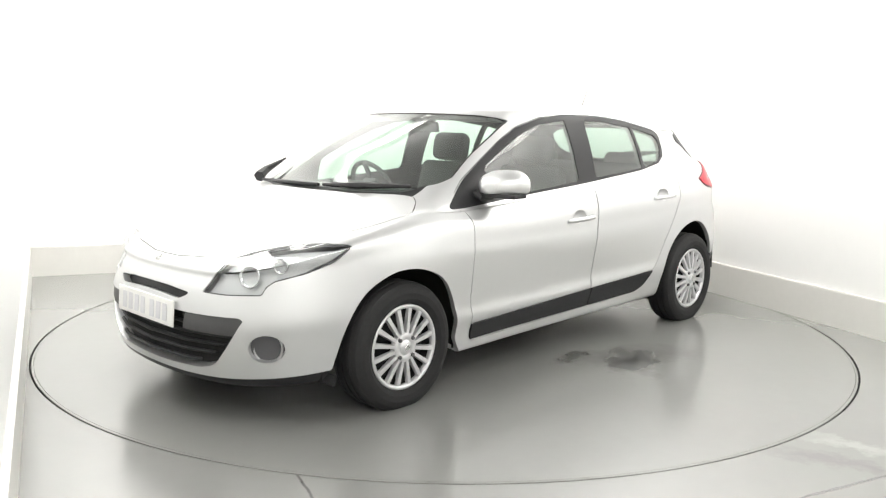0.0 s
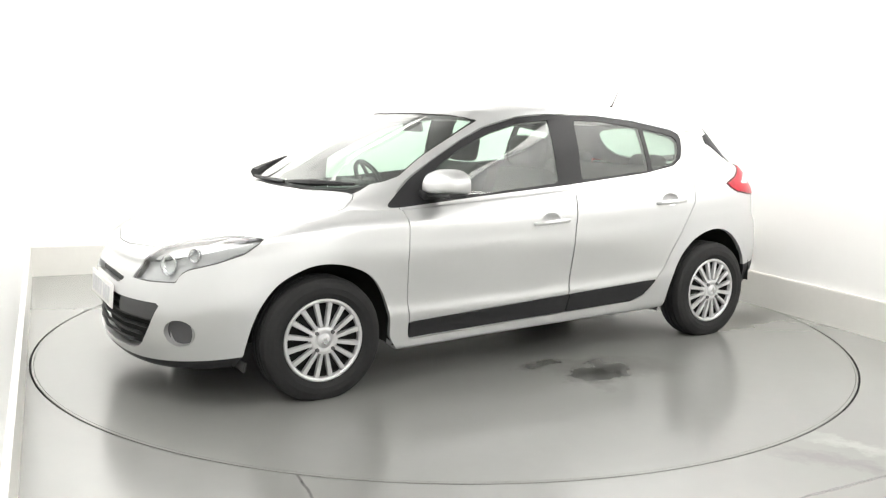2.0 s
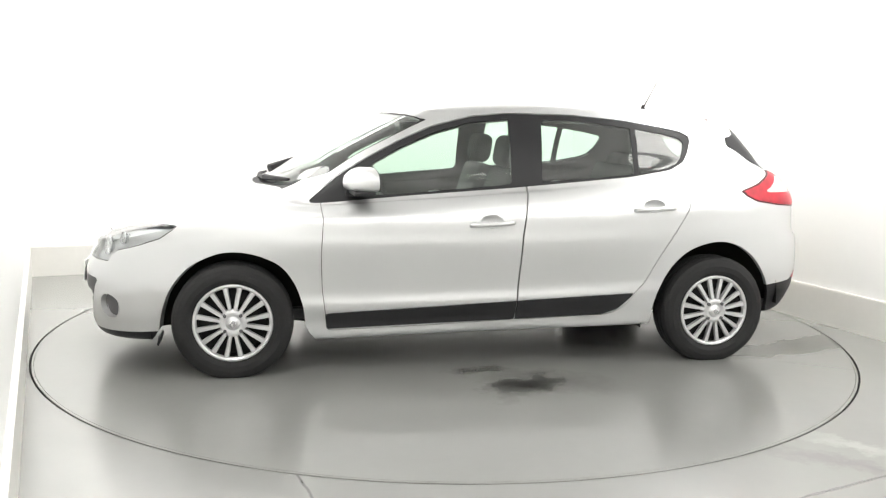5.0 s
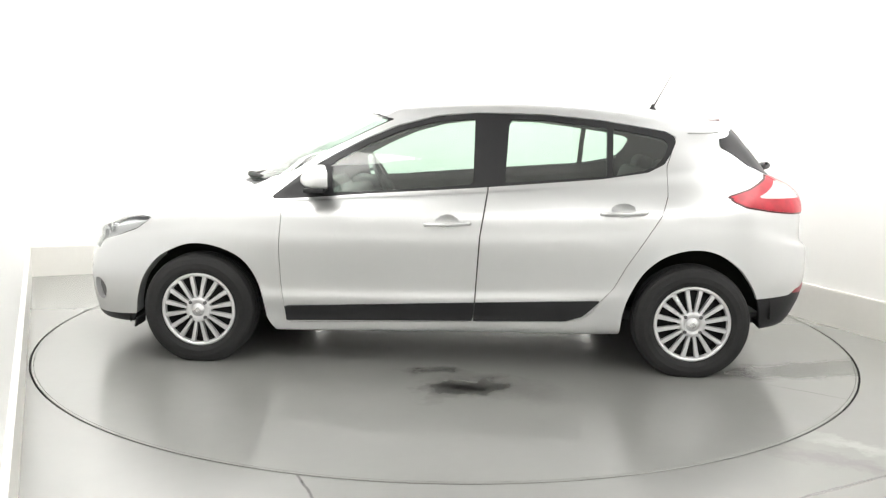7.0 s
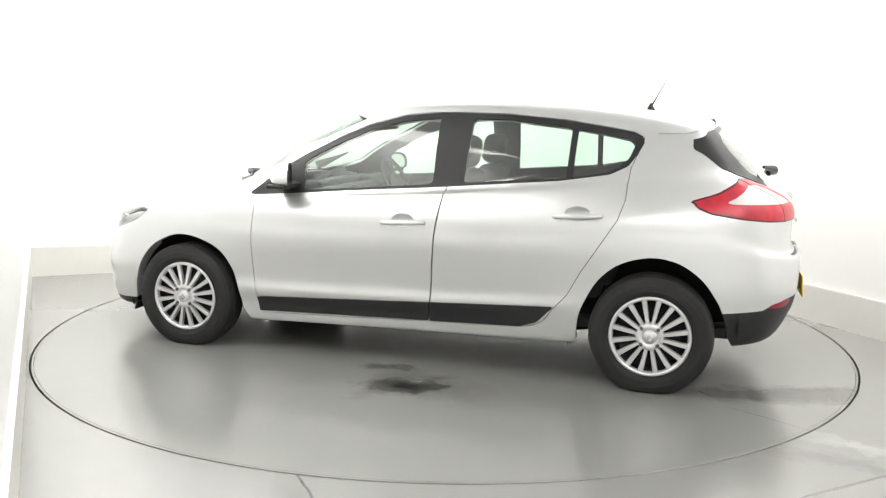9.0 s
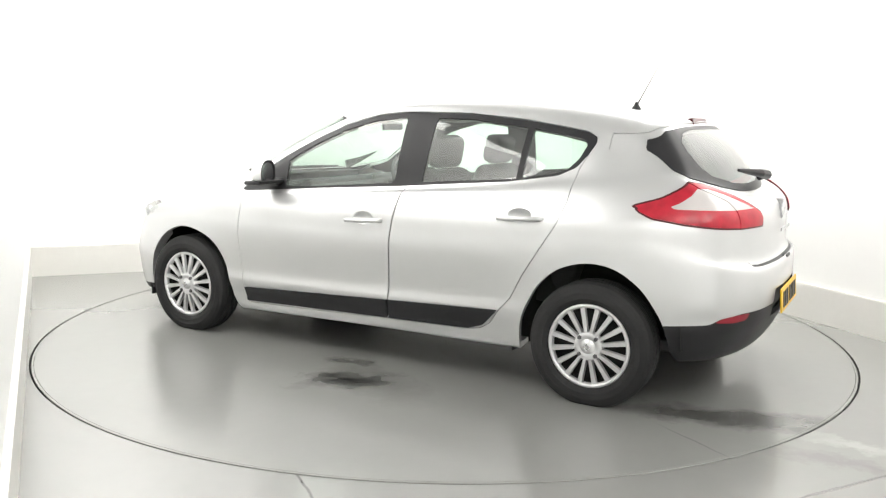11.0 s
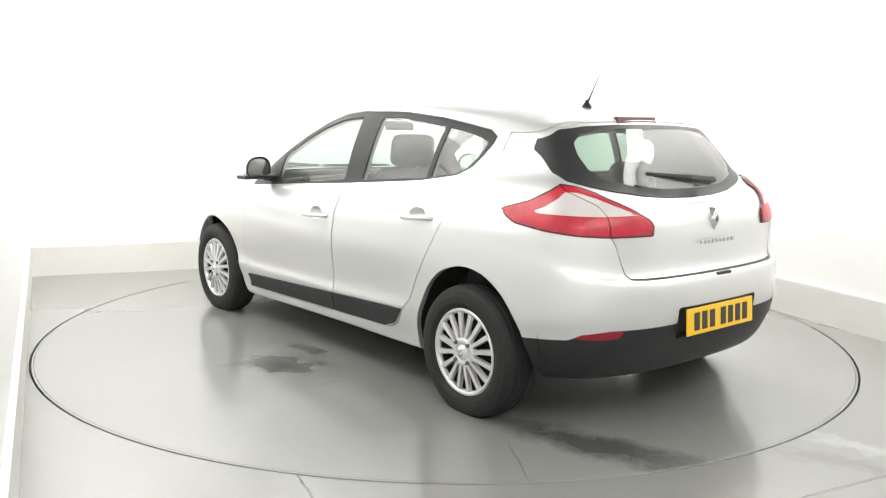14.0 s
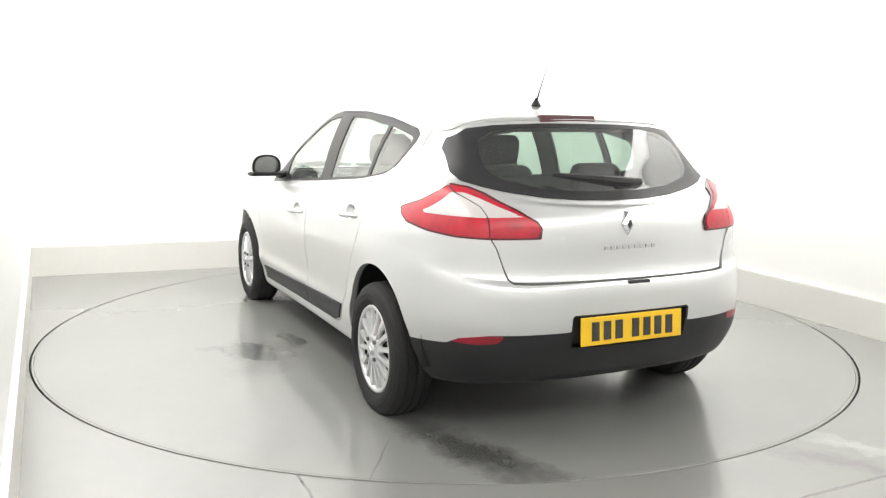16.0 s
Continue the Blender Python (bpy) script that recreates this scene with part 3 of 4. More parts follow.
def car_body(car):
    skin = Skin()
    rest = skin.f
    lining = []
    _, rest = skin.cut(rest, outline(FRONT_ARCH, side_view, 4))
    _, rest = skin.cut(rest, outline(REAR_ARCH, side_view, 4))
    two = (1, -1)

    # doors with their windows, trim and strips
    for name, shape, panes in (("front_door", FRONT_DOOR, (("window_glass", FRONT_GLASS),)),
                               ("rear_door", REAR_DOOR, (("window_glass", REAR_GLASS), ("quarter_glass", QUARTER)))):
        whole, rest = skin.cut(rest, outline(shape, side_view, limit=(1, -1, .3)))
        door, gap = skin.cut(whole, outline(shape, side_view, grow=-.0038))
        frame_f, door = skin.cut(door, outline(DLO, side_view))
        gap_trim, gap = skin.cut(gap, outline(DLO, side_view))
        glass = []
        for gname, gshape in panes:
            g, frame_f = skin.cut(frame_f, outline(gshape, side_view, grow=.002))
            glass.append((gname, g))
        strip, door = skin.cut(door, outline(STRIP, side_view))
        hx, hz = (-.022, .800) if name == "front_door" else (-.940, .876)
        angle = np.linspace(0, 2 * math.pi, 25)[:-1]
        bowl_shape = np.stack([hx + .062 * np.cos(angle), hz + .036 * np.sin(angle)], 1)
        bowl, door = skin.cut(door, outline(bowl_shape, side_view))
        lining += [door, strip, frame_f, gap, gap_trim]
        for s in two:
            panel = piece(name, skin, door, PAINT, car, s, rim=.02)
            pieces("panel_gap", skin, gap, SEAM, panel, s, offset=-.009, rim=0)
            piece("window_frame", skin, np.concatenate([frame_f, gap_trim]), GLOSS_BLACK, panel, s, offset=-.002, rim=.012, label="gloss black window frame")
            for gname, g in glass:
                pane = piece(gname, skin, g, GLASS, panel, s, offset=-.006, rim=0, label="green tinted side glass")
                pane.visible_shadow = False
            piece("door_strip", skin, strip, BLACK_PLASTIC, panel, s, offset=.008, rim=.012, label="black plastic lower door strip")
            # the finger recess, a shallow bowl, and the pull bar across it
            y = float(np.median(skin.v[bowl][:, :, 1])) if len(bowl) else .84
            bm = bmesh.new()
            loops = []
            for r, depth in ((1.06, .001), (.9, -.008), (.6, -.020), (.25, -.026)):
                loops.append([bm.verts.new((hx + .062 * r * math.cos(a), s * (y + depth - .16 * max(0, .036 * r * math.sin(a))), hz + .036 * r * math.sin(a))) for a in angle])
            for p, q in zip(loops, loops[1:]):
                for k in range(24):
                    bm.faces.new((p[k], p[(k + 1) % 24], q[(k + 1) % 24], q[k]))
            bm.faces.new(loops[-1])
            bmesh.ops.recalc_face_normals(bm, faces=bm.faces)
            part("handle_recess", bm, PAINT, panel, smooth=True)
            bm = bmesh.new()
            pts = [(hx + .118, s * (y + .000), hz - .020), (hx + .095, s * (y + .018), hz - .016), (hx + .04, s * (y + .034), hz - .013), (hx - .04, s * (y + .036), hz - .009),
                   (hx - .10, s * (y + .024), hz - .006), (hx - .122, s * (y + .002), hz - .006)]
            tube(bm, pts, .012, 10, [.010, .012, .0125, .0125, .012, .010])
            part("door_handle", bm, PAINT, panel, "body-coloured pull handle", smooth=True)

    # the black corner ahead of the mirror and behind the rear door
    corner, rest = skin.cut(rest, outline(DLO, side_view, limit=(1, -1, .3)))
    lining.append(corner)
    for s in two:
        pieces("window_trim", skin, corner, GLOSS_BLACK, car, s, offset=-.002, rim=.012, label="gloss black window surround")

    # glazing at the ends
    screen, rest = skin.cut(rest, outline(SCREEN, end_view, limit=(0, -1, .2)))
    band, screen = skin.cut(screen, lambda v: -outline(SCREEN, end_view, grow=-.004)(v))
    piece("windscreen", skin, screen, GLASS, car, both=True, offset=-.004, rim=0, label="green tinted windscreen").visible_shadow = False
    piece("windscreen_seal", skin, band, GLOSS_BLACK, car, both=True, offset=-.003, rim=0, label="black windscreen edge")

    # tail lamps: the body's half and the tailgate's half
    lamp_f, rest = skin.cut(rest, outline(TAIL_LAMP, rear_corner, limit=(0, 1, -1.3)))
    gate_lamp, body_lamp = skin.cut(lamp_f, outline(HATCH, end_view, grow=.0025, limit=(0, 1, -1.3)))
    gate_lamp, lamp_gap = skin.cut(gate_lamp, outline(HATCH, end_view, grow=-.0015))
    for s in two:
        pieces("panel_gap", skin, lamp_gap, SEAM, car, s, offset=-.004, rim=0)
    gate_f, rest = skin.cut(rest, outline(HATCH, end_view, limit=(0, 1, -1.3)))
    gate_f, gate_gap = skin.cut(gate_f, lambda v: outline(HATCH, end_view)(v) + np.interp(v[:, 2], [.70, .76, 1.03, 1.07], [.011, .005, .005, .0004]))
    # where the gap meets the glass and the lamps it is hidden by the trim
    back, gate_f = skin.cut(gate_f, outline(HATCH_GLASS, end_view, grow=.004, limit=(0, 1, -1.3)))
    glass_f, back_trim = skin.cut(back, outline(HATCH_CLEAR, end_view))
    lining += [gate_f, back_trim, gate_gap]
    gate = piece("tailgate", skin, gate_f, PAINT, car, both=True, offset=-.006, rim=.02)
    pieces("panel_gap", skin, gate_gap, SEAM, gate, both=True, offset=-.010, rim=0)
    piece("rear_window", skin, glass_f, REAR_GLASS_MAT, gate, both=True, offset=-.003, rim=0, label="green tinted rear window").visible_shadow = False
    piece("rear_window_frame", skin, back_trim, GLOSS_BLACK, gate, both=True, offset=-.002, rim=.01, label="black rear window edge")
    for s in two:
        for lf, owner in ((gate_lamp, gate), (body_lamp, car)):
            rim_f, inner = skin.cut(lf, lambda v: -outline(TAIL_LAMP, rear_corner, grow=-.008)(v))
            clear, red = skin.cut(inner, outline(TAIL_CLEAR, rear_corner))
            lamp_ob = piece("tail_lamp", skin, red, RED_LENS, owner, s, offset=.006, rim=.014, label="glossy red tail lamp lens")
            piece("clear_lens", skin, clear, CLEAR_LENS, lamp_ob, s, offset=.005, rim=.014, label="clear lamp lens")
            piece("lamp_rim", skin, rim_f, DEEP_RED, lamp_ob, s, offset=.003, rim=.014, label="dark red lamp edge")

    # rear bumper
    def rear_black(v):
        q = (v[:, 0] + across(v)) * .7071
        top = np.interp(-q, [.50, .59, .776, .833, .95, 1.24, 1.5], [.418, .424, .438, .464, .478, .480, .480])
        plate = np.maximum(np.maximum(np.abs(v[:, 1] - MID) - .283, v[:, 2] - .550), v[:, 0] + 1.7)
        return np.minimum(np.maximum(v[:, 2] - top, v[:, 0] + 1.4), plate)
    valance, rest = skin.cut(rest, rear_black)
    reflex, valance = skin.cut(valance, outline(REFLEX, rear_corner, limit=(0, 1, -1.5)))
    recess, valance = skin.cut(valance, lambda v: np.maximum(np.maximum(np.abs(v[:, 1] - MID) - .272, np.abs(v[:, 2] - .475) - .068), v[:, 0] + 1.7))
    lower = piece("rear_valance", skin, valance, BLACK_PLASTIC, car, both=True, rim=.02, label="black plastic lower rear bumper")
    piece("plate_recess", skin, recess, BLACK_PLASTIC, lower, both=True, offset=-.03, rim=0)
    for s in two:
        piece("reflector", skin, reflex, REFLEX_RED, lower, s, offset=.003, rim=.01, label="dark red bumper reflector")

    def rear_bump(v):
        return np.maximum(v[:, 2] - np.interp(v[:, 1], [0, .5, .62, .9], [.668, .668, .69, .72]), v[:, 0] + 1.60)
    rear_bumper, rest = skin.cut(rest, rear_bump)
    piece("rear_bumper", skin, rear_bumper, PAINT, car, both=True, rim=.02)

    # nose
    head, rest = skin.cut(rest, outline(HEAD_LAMP, front_corner, limit=(0, -1, 1.4)))
    bonnet, rest = skin.cut(rest, outline(BONNET, top_view, limit=(2, -1, .6)))
    bonnet, bonnet_gap = skin.cut(bonnet, outline(BONNET, top_view, grow=-.005))
    cowl, rest = skin.cut(rest, outline(COWL, top_view, limit=(2, -1, .88)))
    piece("bonnet", skin, bonnet, PAINT, car, both=True, rim=.02)
    pieces("panel_gap", skin, bonnet_gap, SEAM, car, both=True, offset=-.007, rim=0)
    piece("scuttle", skin, cowl, BLACK_PLASTIC, car, both=True, offset=-.008, rim=0, label="black plastic scuttle panel below the windscreen")
    slot, rest = skin.cut(rest, outline(SLOT, end_view, limit=(0, -1, 1.8)))
    intake, rest = skin.cut(rest, outline(INTAKE, end_view, limit=(0, -1, 1.8)))
    lip, rest = skin.cut(rest, lambda v: np.maximum(v[:, 2] - np.interp(v[:, 0], [1.6, 1.9, 2.1], [.25, .222, .205]), 1.55 - v[:, 0]))
    angle = np.linspace(0, 2 * math.pi, 33)[:-1]
    fog_shape = np.stack([-.925 + .078 * np.cos(angle), .355 + .062 * np.sin(angle)], 1)
    fog, rest = skin.cut(rest, outline(fog_shape, front_corner, limit=(0, -1, 1.6)))

    def nose(v):
        return np.maximum(1.52 - v[:, 0], v[:, 2] - np.interp(v[:, 0], [1.52, 1.66, 1.9, 2.2], [.60, .70, .66, .69]))
    bumper, rest = skin.cut(rest, nose)
    front = piece("front_bumper", skin, bumper, PAINT, car, both=True, rim=.06)
    piece("front_lip", skin, lip, BLACK_PLASTIC, front, both=True, rim=.02, label="black plastic front lip")
    piece("upper_grille", skin, slot, BLACK_PLASTIC, front, both=True, offset=-.035, rim=0, label="narrow black upper grille slot")
    blockf, mesh_f = skin.cut(intake, outline(BLOCK, end_view))
    piece("lower_grille", skin, mesh_f, WELL, front, both=True, offset=-.05, rim=0, label="black lower grille with bars")
    for s in two:
        piece("grille_block", skin, blockf, GREY_PLASTIC, front, s, offset=-.006, rim=.04, label="dark grey grille corner block")
    for z, w in ((.275, .36), (.315, .44), (.355, .49), (.395, .53), (.435, .28)):
        bm = bmesh.new()
        pts = []
        for y in np.linspace(-w, w, 25):
            x = np.interp(abs(y), [p[1] for p in PLAN[:4]], [p[0] for p in PLAN[:4]]) - .028
            pts.append((x, y, z))
        tube(bm, pts, .0085, 6)
        part("grille_bar", bm, BLACK_PLASTIC, front, smooth=True)
    for s in two:
        lens = piece("head_lamp", skin, head, LENS, car, s, offset=-.001, rim=0, label="clear headlamp with bright reflectors")
        lens.visible_shadow = False
        edge, back_f = skin.cut(head, lambda v: -outline(HEAD_LAMP, front_corner, grow=-.006)(v))
        piece("lamp_rim", skin, edge, GREY_PLASTIC, lens, s, offset=-.006, rim=.005, label="dark lamp surround")
        piece("lamp_housing", skin, back_f, LAMP_GREY, lens, s, offset=-.03, rim=-.024, label="pale grey lamp housing")
        for (x, y, z, r) in ((1.930, .552, .650, .050), (1.838, .650, .700, .034)):
            bm = bmesh.new()
            disc_prism(bm, [(r, .03), (r * .93, .036), (r * .8, .012), (r * .5, -.012), (r * .2, -.02)], 28)
            o = part("reflector_bowl", bm, REFLECTOR, lens, smooth=True)
            o.matrix_local = Matrix.Translation((x, s * y, z)) @ Vector((.88, s * .45, .15)).to_track_quat("Z", "Y").to_matrix().to_4x4()
            bm = bmesh.new()
            bmesh.ops.create_uvsphere(bm, u_segments=14, v_segments=8, radius=r * .3)
            o2 = part("bulb", bm, CHROME, lens, smooth=True)
            o2.matrix_local = o.matrix_local
        fog_ob = piece("fog_lamp", skin, fog, FOG_BACK, front, s, offset=-.028, rim=0, label="round fog lamp set in the bumper")
        bm = bmesh.new()
        disc_prism(bm, [(.047, -.01), (.047, .006), (.042, .010), (.032, -.006), (.012, -.014)], 28)
        o = part("fog_glass", bm, REFLECTOR, fog_ob, smooth=True)
        o.matrix_local = Matrix.Translation((1.905, s * .636, .352)) @ Vector((.80, s * .58, .05)).to_track_quat("Z", "Y").to_matrix().to_4x4()
        bm = bmesh.new()
        disc_prism(bm, [(.061, -.02), (.066, .014), (.060, .016), (.052, -.004), (.051, -.02)], 32, cap=False)
        o = part("fog_bezel", bm, FOG_RING, fog_ob, smooth=True)
        o.matrix_local = Matrix.Translation((1.918, s * .646, .352)) @ Vector((.80, s * .58, .05)).to_track_quat("Z", "Y").to_matrix().to_4x4() @ Matrix.Diagonal((1, 1.12, 1, 1))

    # what is left: wings, roof, pillars, sills and rear quarters
    roof_f, rest = skin.cut(rest, lambda v: np.maximum(1.345 - v[:, 2], np.abs(v[:, 1]) - .50))
    piece("roof", skin, roof_f, PAINT, car, both=True, rim=0)
    wing, rest = skin.cut(rest, lambda v: np.maximum(.80 - v[:, 0], v[:, 2] - np.interp(v[:, 0], [.8, .95, 1.2], [.93, .97, 1.1])))
    for s in two:
        piece("front_wing", skin, wing, PAINT, car, s, rim=.025)
        piece("side_panel", skin, rest, PAINT, car, s, rim=.025)
    lining += [rest, roof_f]

    # cabin lining, a hand's breadth inside the shell
    all_f = np.concatenate(lining)
    all_f, _ = skin.cut(all_f, lambda v: np.maximum(np.maximum(.40 - v[:, 2], v[:, 0] - .95), -1.93 - v[:, 0]))
    high, low_f = skin.cut(all_f, lambda v: 1.33 - v[:, 2])
    piece("cabin_lining", skin, low_f, TRIM_DARK, car, both=True, offset=-.03, rim=0, label="dark door and pillar lining")
    piece("headliner", skin, high, HEADLINER, car, both=True, offset=-.028, rim=0, label="grey fabric headliner")


def wheel(car, x, s):
    hub = new("wheel")
    hub.parent = car
    hub.matrix_local = pose(x, s * (.775 if x > 0 else .805), .288, -90 * s, 0, 0)
    tyre_bm, tyre_mat = wheel_tyre()
    part("tyre", tyre_bm, tyre_mat, hub, "black tyre", smooth=False)
    bm = bmesh.new()
    disc_prism(bm, [(.205, .03), (.198, .058), (.18, .05), (.172, .02), (.06, .025), (.03, .03)], 48)
    part("rim", bm, WELL, hub, "dark steel rim behind the cover", smooth=False)
    # wheel cover: outer ring, sixteen spokes, hub with four bolts and a centre cap
    bm = bmesh.new()
    disc_prism(bm, [(.202, .060), (.203, .078), (.198, .086), (.190, .086), (.182, .078), (.180, .060)], 64, cap=False)
    part("wheel_cover", bm, COVER, hub, "silver sixteen-spoke wheel cover", smooth=True)
    for k in range(16):
        bm = bmesh.new()
        a = 2 * math.pi * (k + .5) / 16
        w0, w1 = .0072, .0108
        top = [(.060, -w0, .088), (.184, -w1, .080), (.184, w1, .080), (.060, w0, .088)]
        low = [(r, y * 1.35, .066) for r, y, z in top]
        vs = [bm.verts.new((r * math.cos(a) - y * math.sin(a), r * math.sin(a) + y * math.cos(a), z)) for r, y, z in top + low]
        for f in ((0, 1, 2, 3), (0, 1, 5, 4), (1, 2, 6, 5), (2, 3, 7, 6), (3, 0, 4, 7)):
            bm.faces.new([vs[i] for i in f])
        bmesh.ops.recalc_face_normals(bm, faces=bm.faces)
        part("spoke", bm, COVER, hub)
    bm = bmesh.new()
    disc_prism(bm, [(.072, .062), (.070, .082), (.064, .090), (.045, .092), (.040, .087), (.033, .087), (.030, .096), (.01, .099)], 40)
    part("hub_cap", bm, COVER, hub, smooth=True)
    bm = bmesh.new()
    block(bm, (.026, .026, .006), pose(0, 0, .1005, 0, 0, 45) , .002)
    part("centre_badge", bm, CHROME, hub, "plain chrome diamond badge")
    for k in range(4):
        bm = bmesh.new()
        a = math.pi / 2 * k + math.pi / 4
        bmesh.ops.create_cone(bm, segments=6, radius1=.011, radius2=.009, depth=.012, cap_ends=True, matrix=pose(.056 * math.cos(a), .056 * math.sin(a), .094))
        part("bolt", bm, FOG_BACK, hub)


def wheel_tyre():
    bm = bmesh.new()
    prof = [(.196, .070), (.206, .086), (.228, .097), (.255, .098), (.279, .090), (.295, .079), (.303, .062), (.306, .045), (.299, .043), (.299, .037), (.306, .035), (.306, .004), (.298, .002),
            (.298, -.006), (.306, -.008), (.306, -.035), (.299, -.037), (.299, -.043), (.306, -.045), (.303, -.062), (.295, -.079), (.27, -.094), (.23, -.098), (.20, -.08)]
    disc_prism(bm, prof, 72, cap=False)
    # the weight of the car flattens the tread where it stands
    for v in bm.verts:
        v.co.y = min(v.co.y, .2875)
    return bm, BLACK_RUBBER


def wheels(car):
    for x in (1.3205, -1.3205):
        for s in (1, -1):
            wheel(car, x, s)
            # dark liner round the wheel, open to the outside
            bm = bmesh.new()
            n = 28
            loops = []
            for y in (.835 if x < 0 else .775, .48):
                loops.append([bm.verts.new((x + .415 * math.cos(math.pi * k / n), s * y, (.19 + (.12 * k / n if x < 0 else 0)) + (.515 - (.12 * k / n if x < 0 else 0)) * math.sin(math.pi * k / n) ** .7)) for k in range(n + 1)])
            mid = bm.verts.new((x, s * .48, .25))
            for k in range(n):
                bm.faces.new((loops[0][k], loops[0][k + 1], loops[1][k + 1], loops[1][k]))
                bm.faces.new((loops[1][k], loops[1][k + 1], mid))
            bmesh.ops.recalc_face_normals(bm, faces=bm.faces)
            part("wheel_well", bm, WELL, car, "dark wheel arch liner", smooth=True)


def sweep(bm, s):
    """Draws the mirror out towards the door and swings that end forwards."""
    for v in bm.verts:
        y = .956 - (.956 - s * v.co.y) * 1.2 + WIDER
        v.co.x += (.956 + WIDER - y) * .38
        v.co.y = s * y


def fittings(car):
    """Mirrors, wipers, aerial, plates, badges and the high brake lamp."""
    for s in (1, -1):
        bm = bmesh.new()
        rings = []
        for t, hw, hh in ((0, .088, .056), (.35, .090, .058), (.62, .082, .052), (.85, .060, .038), (1.0, .028, .016)):
            cx, cz = .588 + .115 * t, 1.008 - .008 * t
            rings.append([bm.verts.new((cx, s * (.868 - .012 * t + hw * np.sign(math.cos(a)) * abs(math.cos(a)) ** .78),
                                        cz + hh * np.sign(math.sin(a)) * abs(math.sin(a)) ** (.9 if math.sin(a) > 0 else .4) * (1.38 if math.sin(a) > 0 else .82))) for a in np.linspace(0, 2 * math.pi, 29)[:-1]])
        for p, q in zip(rings, rings[1:]):
            for k in range(28):
                bm.faces.new((p[k], p[(k + 1) % 28], q[(k + 1) % 28], q[k]))
        bm.faces.new(rings[-1])
        sweep(bm, s)
        bmesh.ops.recalc_face_normals(bm, faces=bm.faces)
        shell_ob = part("door_mirror", bm, PAINT, car, "silver door mirror on a black foot", smooth=True)
        bm = bmesh.new()
        edge = [bm.verts.new((.582, v[0], v[1])) for v in [(s * (.868 + .084 * np.sign(math.cos(a)) * abs(math.cos(a)) ** .78),
                1.008 + .054 * np.sign(math.sin(a)) * abs(math.sin(a)) ** (.9 if math.sin(a) > 0 else .4) * (1.38 if math.sin(a) > 0 else .82)) for a in np.linspace(0, 2 * math.pi, 29)[:-1]]]
        rim = [bm.verts.new((.600, v.co.y, v.co.z)) for v in edge]
        inner = [bm.verts.new((.590, s * .868 + (v.co.y - s * .868) * .86, 1.008 + (v.co.z - 1.008) * .86)) for v in edge]
        for k in range(28):
            j = (k + 1) % 28
            bm.faces.new((edge[k], edge[j], rim[j], rim[k]))
            bm.faces.new((edge[k], edge[j], inner[j], inner[k]))
        sweep(bm, s)
        bmesh.ops.recalc_face_normals(bm, faces=bm.faces)
        part("mirror_bezel", bm, BLACK_PLASTIC, shell_ob, "black mirror edge")
        bm = bmesh.new()
        bm.faces.new([bm.verts.new((.591, s * .868 + (v.y - s * .868) * .87, 1.008 + (v.z - 1.008) * .87)) for v in
                      [Vector((0, s * (.868 + .084 * np.sign(math.cos(a)) * abs(math.cos(a)) ** .78),
                               1.008 + .054 * np.sign(math.sin(a)) * abs(math.sin(a)) ** (.9 if math.sin(a) > 0 else .4) * (1.38 if math.sin(a) > 0 else .82))) for a in np.linspace(0, 2 * math.pi, 29)[:-1]]])
        sweep(bm, s)
        part("mirror_glass", bm, CHROME, shell_ob, "mirror glass")
        bm = bmesh.new()
        block(bm, (.11, .25, .022), pose(.67, s * .86, .957, 0, 0, s * 4), .008)
        block(bm, (.11, .07, .035), pose(.69, s * .765, .952, s * -20), .012)
        part("mirror_foot", bm, BLACK_PLASTIC, shell_ob, "black mirror foot")
    # front wipers, parked across the foot of the windscreen
    for pts in ([(1.20, .10, .985), (1.16, .35, .995), (1.03, .585, 1.0)], [(1.165, -.50, .975), (1.20, -.25, .978), (1.20, .06, .982)], [(1.14, -.575, .985), (1.06, -.62, 1.02), (.91, -.632, 1.085)]):
        bm = bmesh.new()
        tube(bm, pts, .011, 6, [.034, .022, .004] if pts[0][1] < -.55 else ([.008, .019, .008] if pts[0][1] > 0 else [.008, .012, .010]))
        part("wiper", bm, BLACK_PLASTIC, car, "black windscreen wiper")
    # rubber flaps ahead of the front wheels
    for s in (1, -1):
        bm = bmesh.new()
        block(bm, (.012, .13, .05), pose(1.69, s * .745, .195, 0, -12), .004)
        part("air_flap", bm, BLACK_PLASTIC, car, "black rubber flap ahead of the wheel")
    # aerial
    bm = bmesh.new()
    disc_prism(bm, [(.028, 0), (.024, .012), (.012, .03), (.007, .045)], 16)
    base = part("aerial_base", bm, BLACK_PLASTIC, car, "black aerial base")
    base.matrix_local = pose(-1.225, 0, roof_height(-1.225) - .004)
    bm = bmesh.new()
    tube(bm, [(0, 0, .02), (-.028, 0, .075), (-.145, 0, .30)], .004, 6, [.006, .0035, .0012])
    part("aerial_rod", bm, BLACK_PLASTIC, base)
    # high brake lamp under the spoiler's edge
    bm = bmesh.new()
    block(bm, (.03, .30, .040), pose(-1.568, MID + .03, 1.337, 0, 14, 0), .006)
    part("brake_lamp", bm, DEEP_RED, car, "dark red high brake lamp")
    # rear wiper
    bm = bmesh.new()
    tube(bm, [(-1.915, -.05, 1.075), (-1.905, .08, 1.088), (-1.835, .29, 1.11)], .012, 8, [.026, .022, .008])
    block(bm, (.05, .13, .035), pose(-1.895, -.06, 1.07, 0, 35, 0), .012)
    part("rear_wiper", bm, BLACK_PLASTIC, car, "black rear wiper")
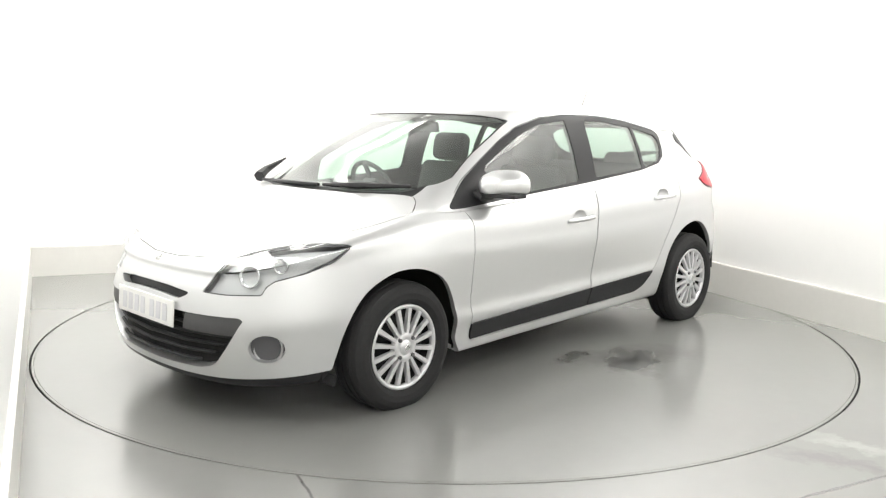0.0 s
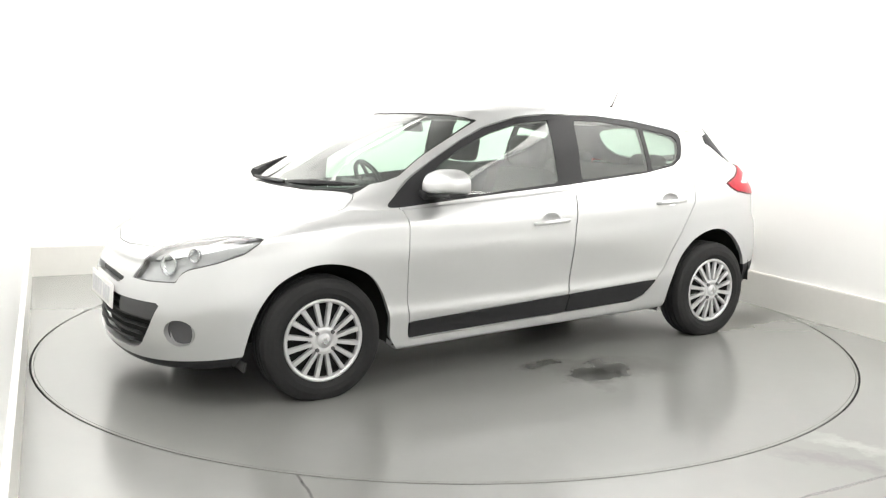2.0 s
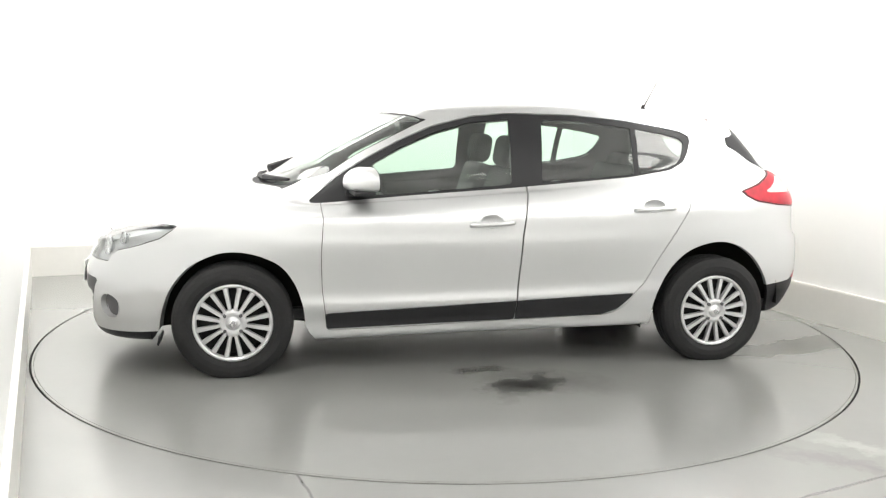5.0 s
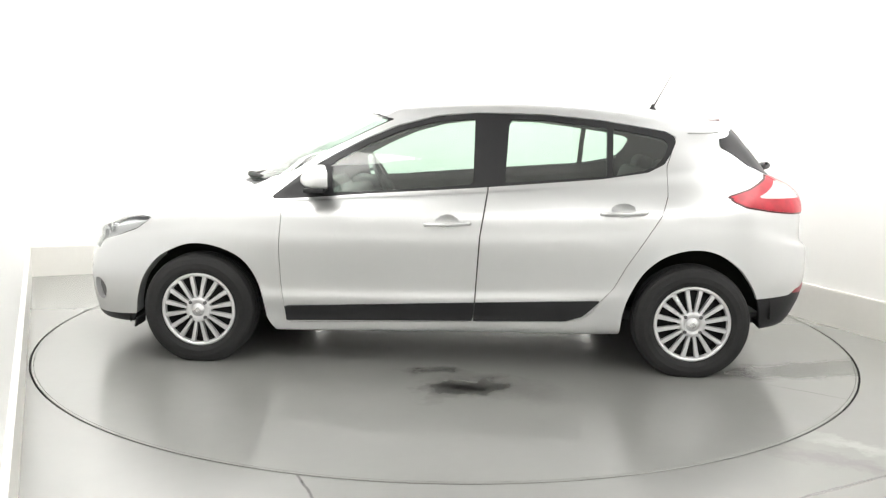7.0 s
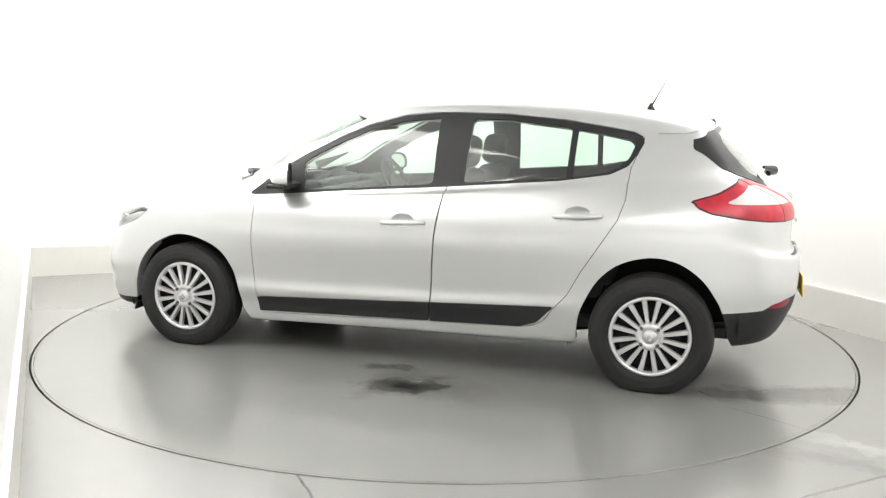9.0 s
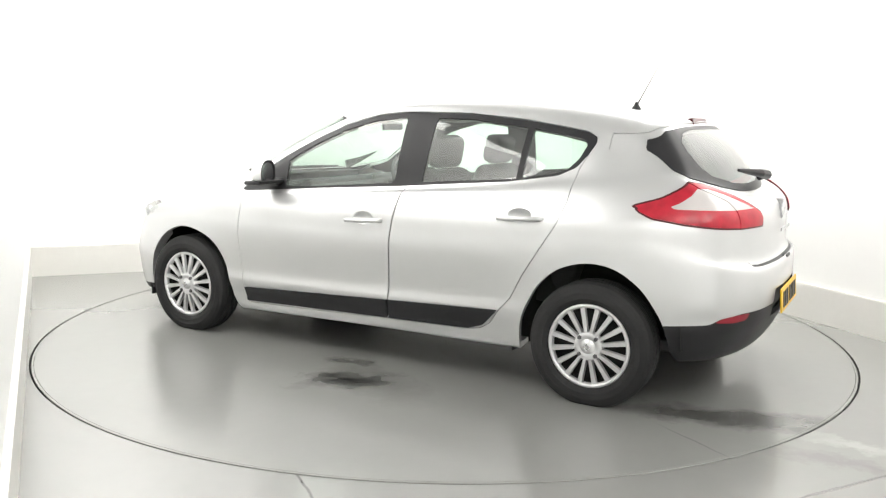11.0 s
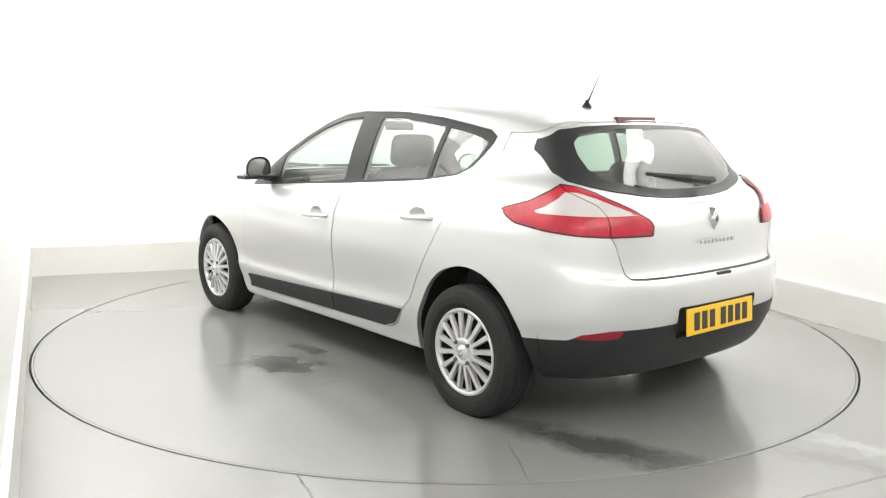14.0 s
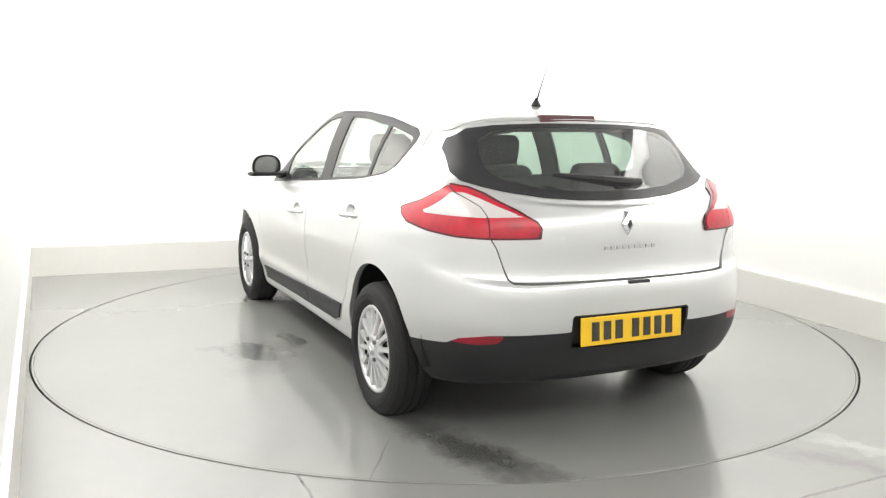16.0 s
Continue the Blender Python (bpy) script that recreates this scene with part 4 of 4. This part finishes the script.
    # plates with the marks as plain bars
    for x, mt, ink, z, bars, face in ((2.148, PLATE_WHITE, PLATE_FAINT, .468, 7, 1), (-2.073, PLATE_YELLOW, PLATE_INK, .484, 7, -1)):
        bm = bmesh.new()
        block(bm, (.008, .52, .118), pose(x, MID if face < 0 else .0, z, 0, -4 * face), .003)
        plate = part("number_plate", bm, mt, car, "white front plate" if face > 0 else "yellow rear plate")
        for k in range(bars):
            bm = bmesh.new()
            y = ((MID if face < 0 else .0) - .19 + .38 * (k + (.45 if k > 3 else 0)) / (bars - .55))
            block(bm, (.003, .036, .078), pose(x + face * .006, y, z, 0, -4 * face))
            part("plate_bar", bm, ink, plate)
    # badges
    bm = bmesh.new()
    outer = [(0, .050), (.032, 0), (0, -.050), (-.032, 0)]
    vo = [bm.verts.new((-2.014, y + MID, .913 + z)) for y, z in outer]
    vi = [bm.verts.new((-2.024, y * .45 + MID, .913 + z * .45)) for y, z in outer]
    vb = [bm.verts.new((-1.97, y + MID, .913 + z)) for y, z in outer]
    for k in range(4):
        j = (k + 1) % 4
        bm.faces.new((vo[k], vo[j], vi[j], vi[k]))
        bm.faces.new((vo[k], vo[j], vb[j], vb[k]))
    bmesh.ops.recalc_face_normals(bm, faces=bm.faces)
    part("rear_badge", bm, REFLECTOR, car, "plain chrome diamond badge")
    for k in range(9):
        bm = bmesh.new()
        block(bm, (.006, .021, .017), pose(-2.033, MID + .12 - .030 * k, .820), .002)
        part("badge_bar", bm, FOG_RING, car)
    bm = bmesh.new()
    block(bm, (.03, .03, .06), pose(2.06, 0, .665, 45, 20, 0), .004)
    part("front_badge", bm, CHROME, car, "plain chrome diamond badge")
    bm = bmesh.new()
    block(bm, (.05, .12, .022), pose(-2.03, -.02, .668), .006)
    part("gate_handle", bm, BLACK_PLASTIC, car, "dark tailgate grip")


def seat(car, x, y, wide, label, rests):
    bm = bmesh.new()
    block(bm, (.50, wide, .17), pose(x + .22, y, .50, 0, -6), .05, 3)
    base = part("seat", bm, FABRIC, car, label, smooth=True)
    bm = bmesh.new()
    block(bm, (.13, wide, .60), pose(x - .10, y, .76, 0, -17), .05, 3)
    part("backrest", bm, FABRIC, base, smooth=True)
    for ry in rests:
        bm = bmesh.new()
        block(bm, (.115, .28, .185), pose(x - (.175 if wide < .6 else .215), ry, 1.15 if wide < .6 else 1.03, 0, -10), .05, 4)
        part("headrest", bm, FABRIC, base, smooth=True)
        for d in (-.05, .05):
            bm = bmesh.new()
            tube(bm, [(x - .18, ry + d, .96), (x - (.18 if wide < .6 else .215), ry + d, 1.10)], .006, 6)
            part("headrest_post", bm, CHROME, base)


def cabin(car):
    for s in (1, -1):
        seat(car, -.06, s * .35, .48, "dark grey fabric front seat", [s * .35])
    seat(car, -1.02, 0, 1.22, "dark grey fabric rear bench", [-.36, .36])
    bm = bmesh.new()
    block(bm, (.34, 1.30, .22), pose(.66, 0, .80, 0, 10), .05, 3)
    block(bm, (.30, 1.10, .10), pose(.86, 0, .88, 0, 8), .03, 2)
    block(bm, (.18, .36, .06), pose(.56, -.36, .92, 0, -8), .025, 2)
    part("dashboard", bm, TRIM_DARK, car, "dark dashboard", smooth=True)
    bm = bmesh.new()
    m = pose(.44, -.36, .90, 0, -62, 0)
    ring = [m @ Vector((.18 * math.cos(a), .18 * math.sin(a), 0)) for a in np.linspace(0, 2 * math.pi, 33)]
    tube(bm, ring, .015, 8)
    part("steering_wheel", bm, TRIM_DARK, car, "dark steering wheel", smooth=True)
    bm = bmesh.new()
    block(bm, (.15, .12, .05), m @ pose(0, 0, -.01), .02)
    for a in (0, 180, 270):
        block(bm, (.13, .035, .015), m @ pose(0, 0, 0, 0, 0, a) @ pose(.11, 0, 0), .004)
    part("steering_hub", bm, TRIM_DARK, car)
    bm = bmesh.new()
    block(bm, (.02, .22, .06), pose(.36, 0, 1.285, 0, 10), .008)
    part("rear_view_mirror", bm, TRIM_DARK, car, "interior mirror on the windscreen")
    # floor pan, under-body, parcel shelf and engine bay top
    bm = bmesh.new()
    block(bm, (2.9, 1.10, .06), pose(-.35, 0, .255), .01)
    block(bm, (3.2, .92, .05), pose(.05, 0, .245), .01)
    block(bm, (1.72, 1.50, .05), pose(.0, 0, .232), .01)
    block(bm, (.30, .9, .40), pose(1.0, 0, .55), .02)
    part("floor_pan", bm, TRIM_DARK, car, "dark underbody")
    bm = bmesh.new()
    block(bm, (.5, 1.16, .03), pose(-1.42, 0, .955, 0, 4), .01)
    part("parcel_shelf", bm, TRIM_DARK, car)


def build_car():
    car = tagged(new("car"), "silver five-door hatchback on the studio turntable", "car")
    car_body(car)
    wheels(car)
    fittings(car)
    cabin(car)
    return car
studio()
table = turntable()
car = build_car()


def motions():
    walk(table, [(t, pose(0, 0, 0, 0, 0, a)) for t, a in TURN])
    walk(car, [(t, pose(0, 0, 0, 0, 0, a) @ pose(*CAR_AT, 0)) for t, a in TURN])


motions()
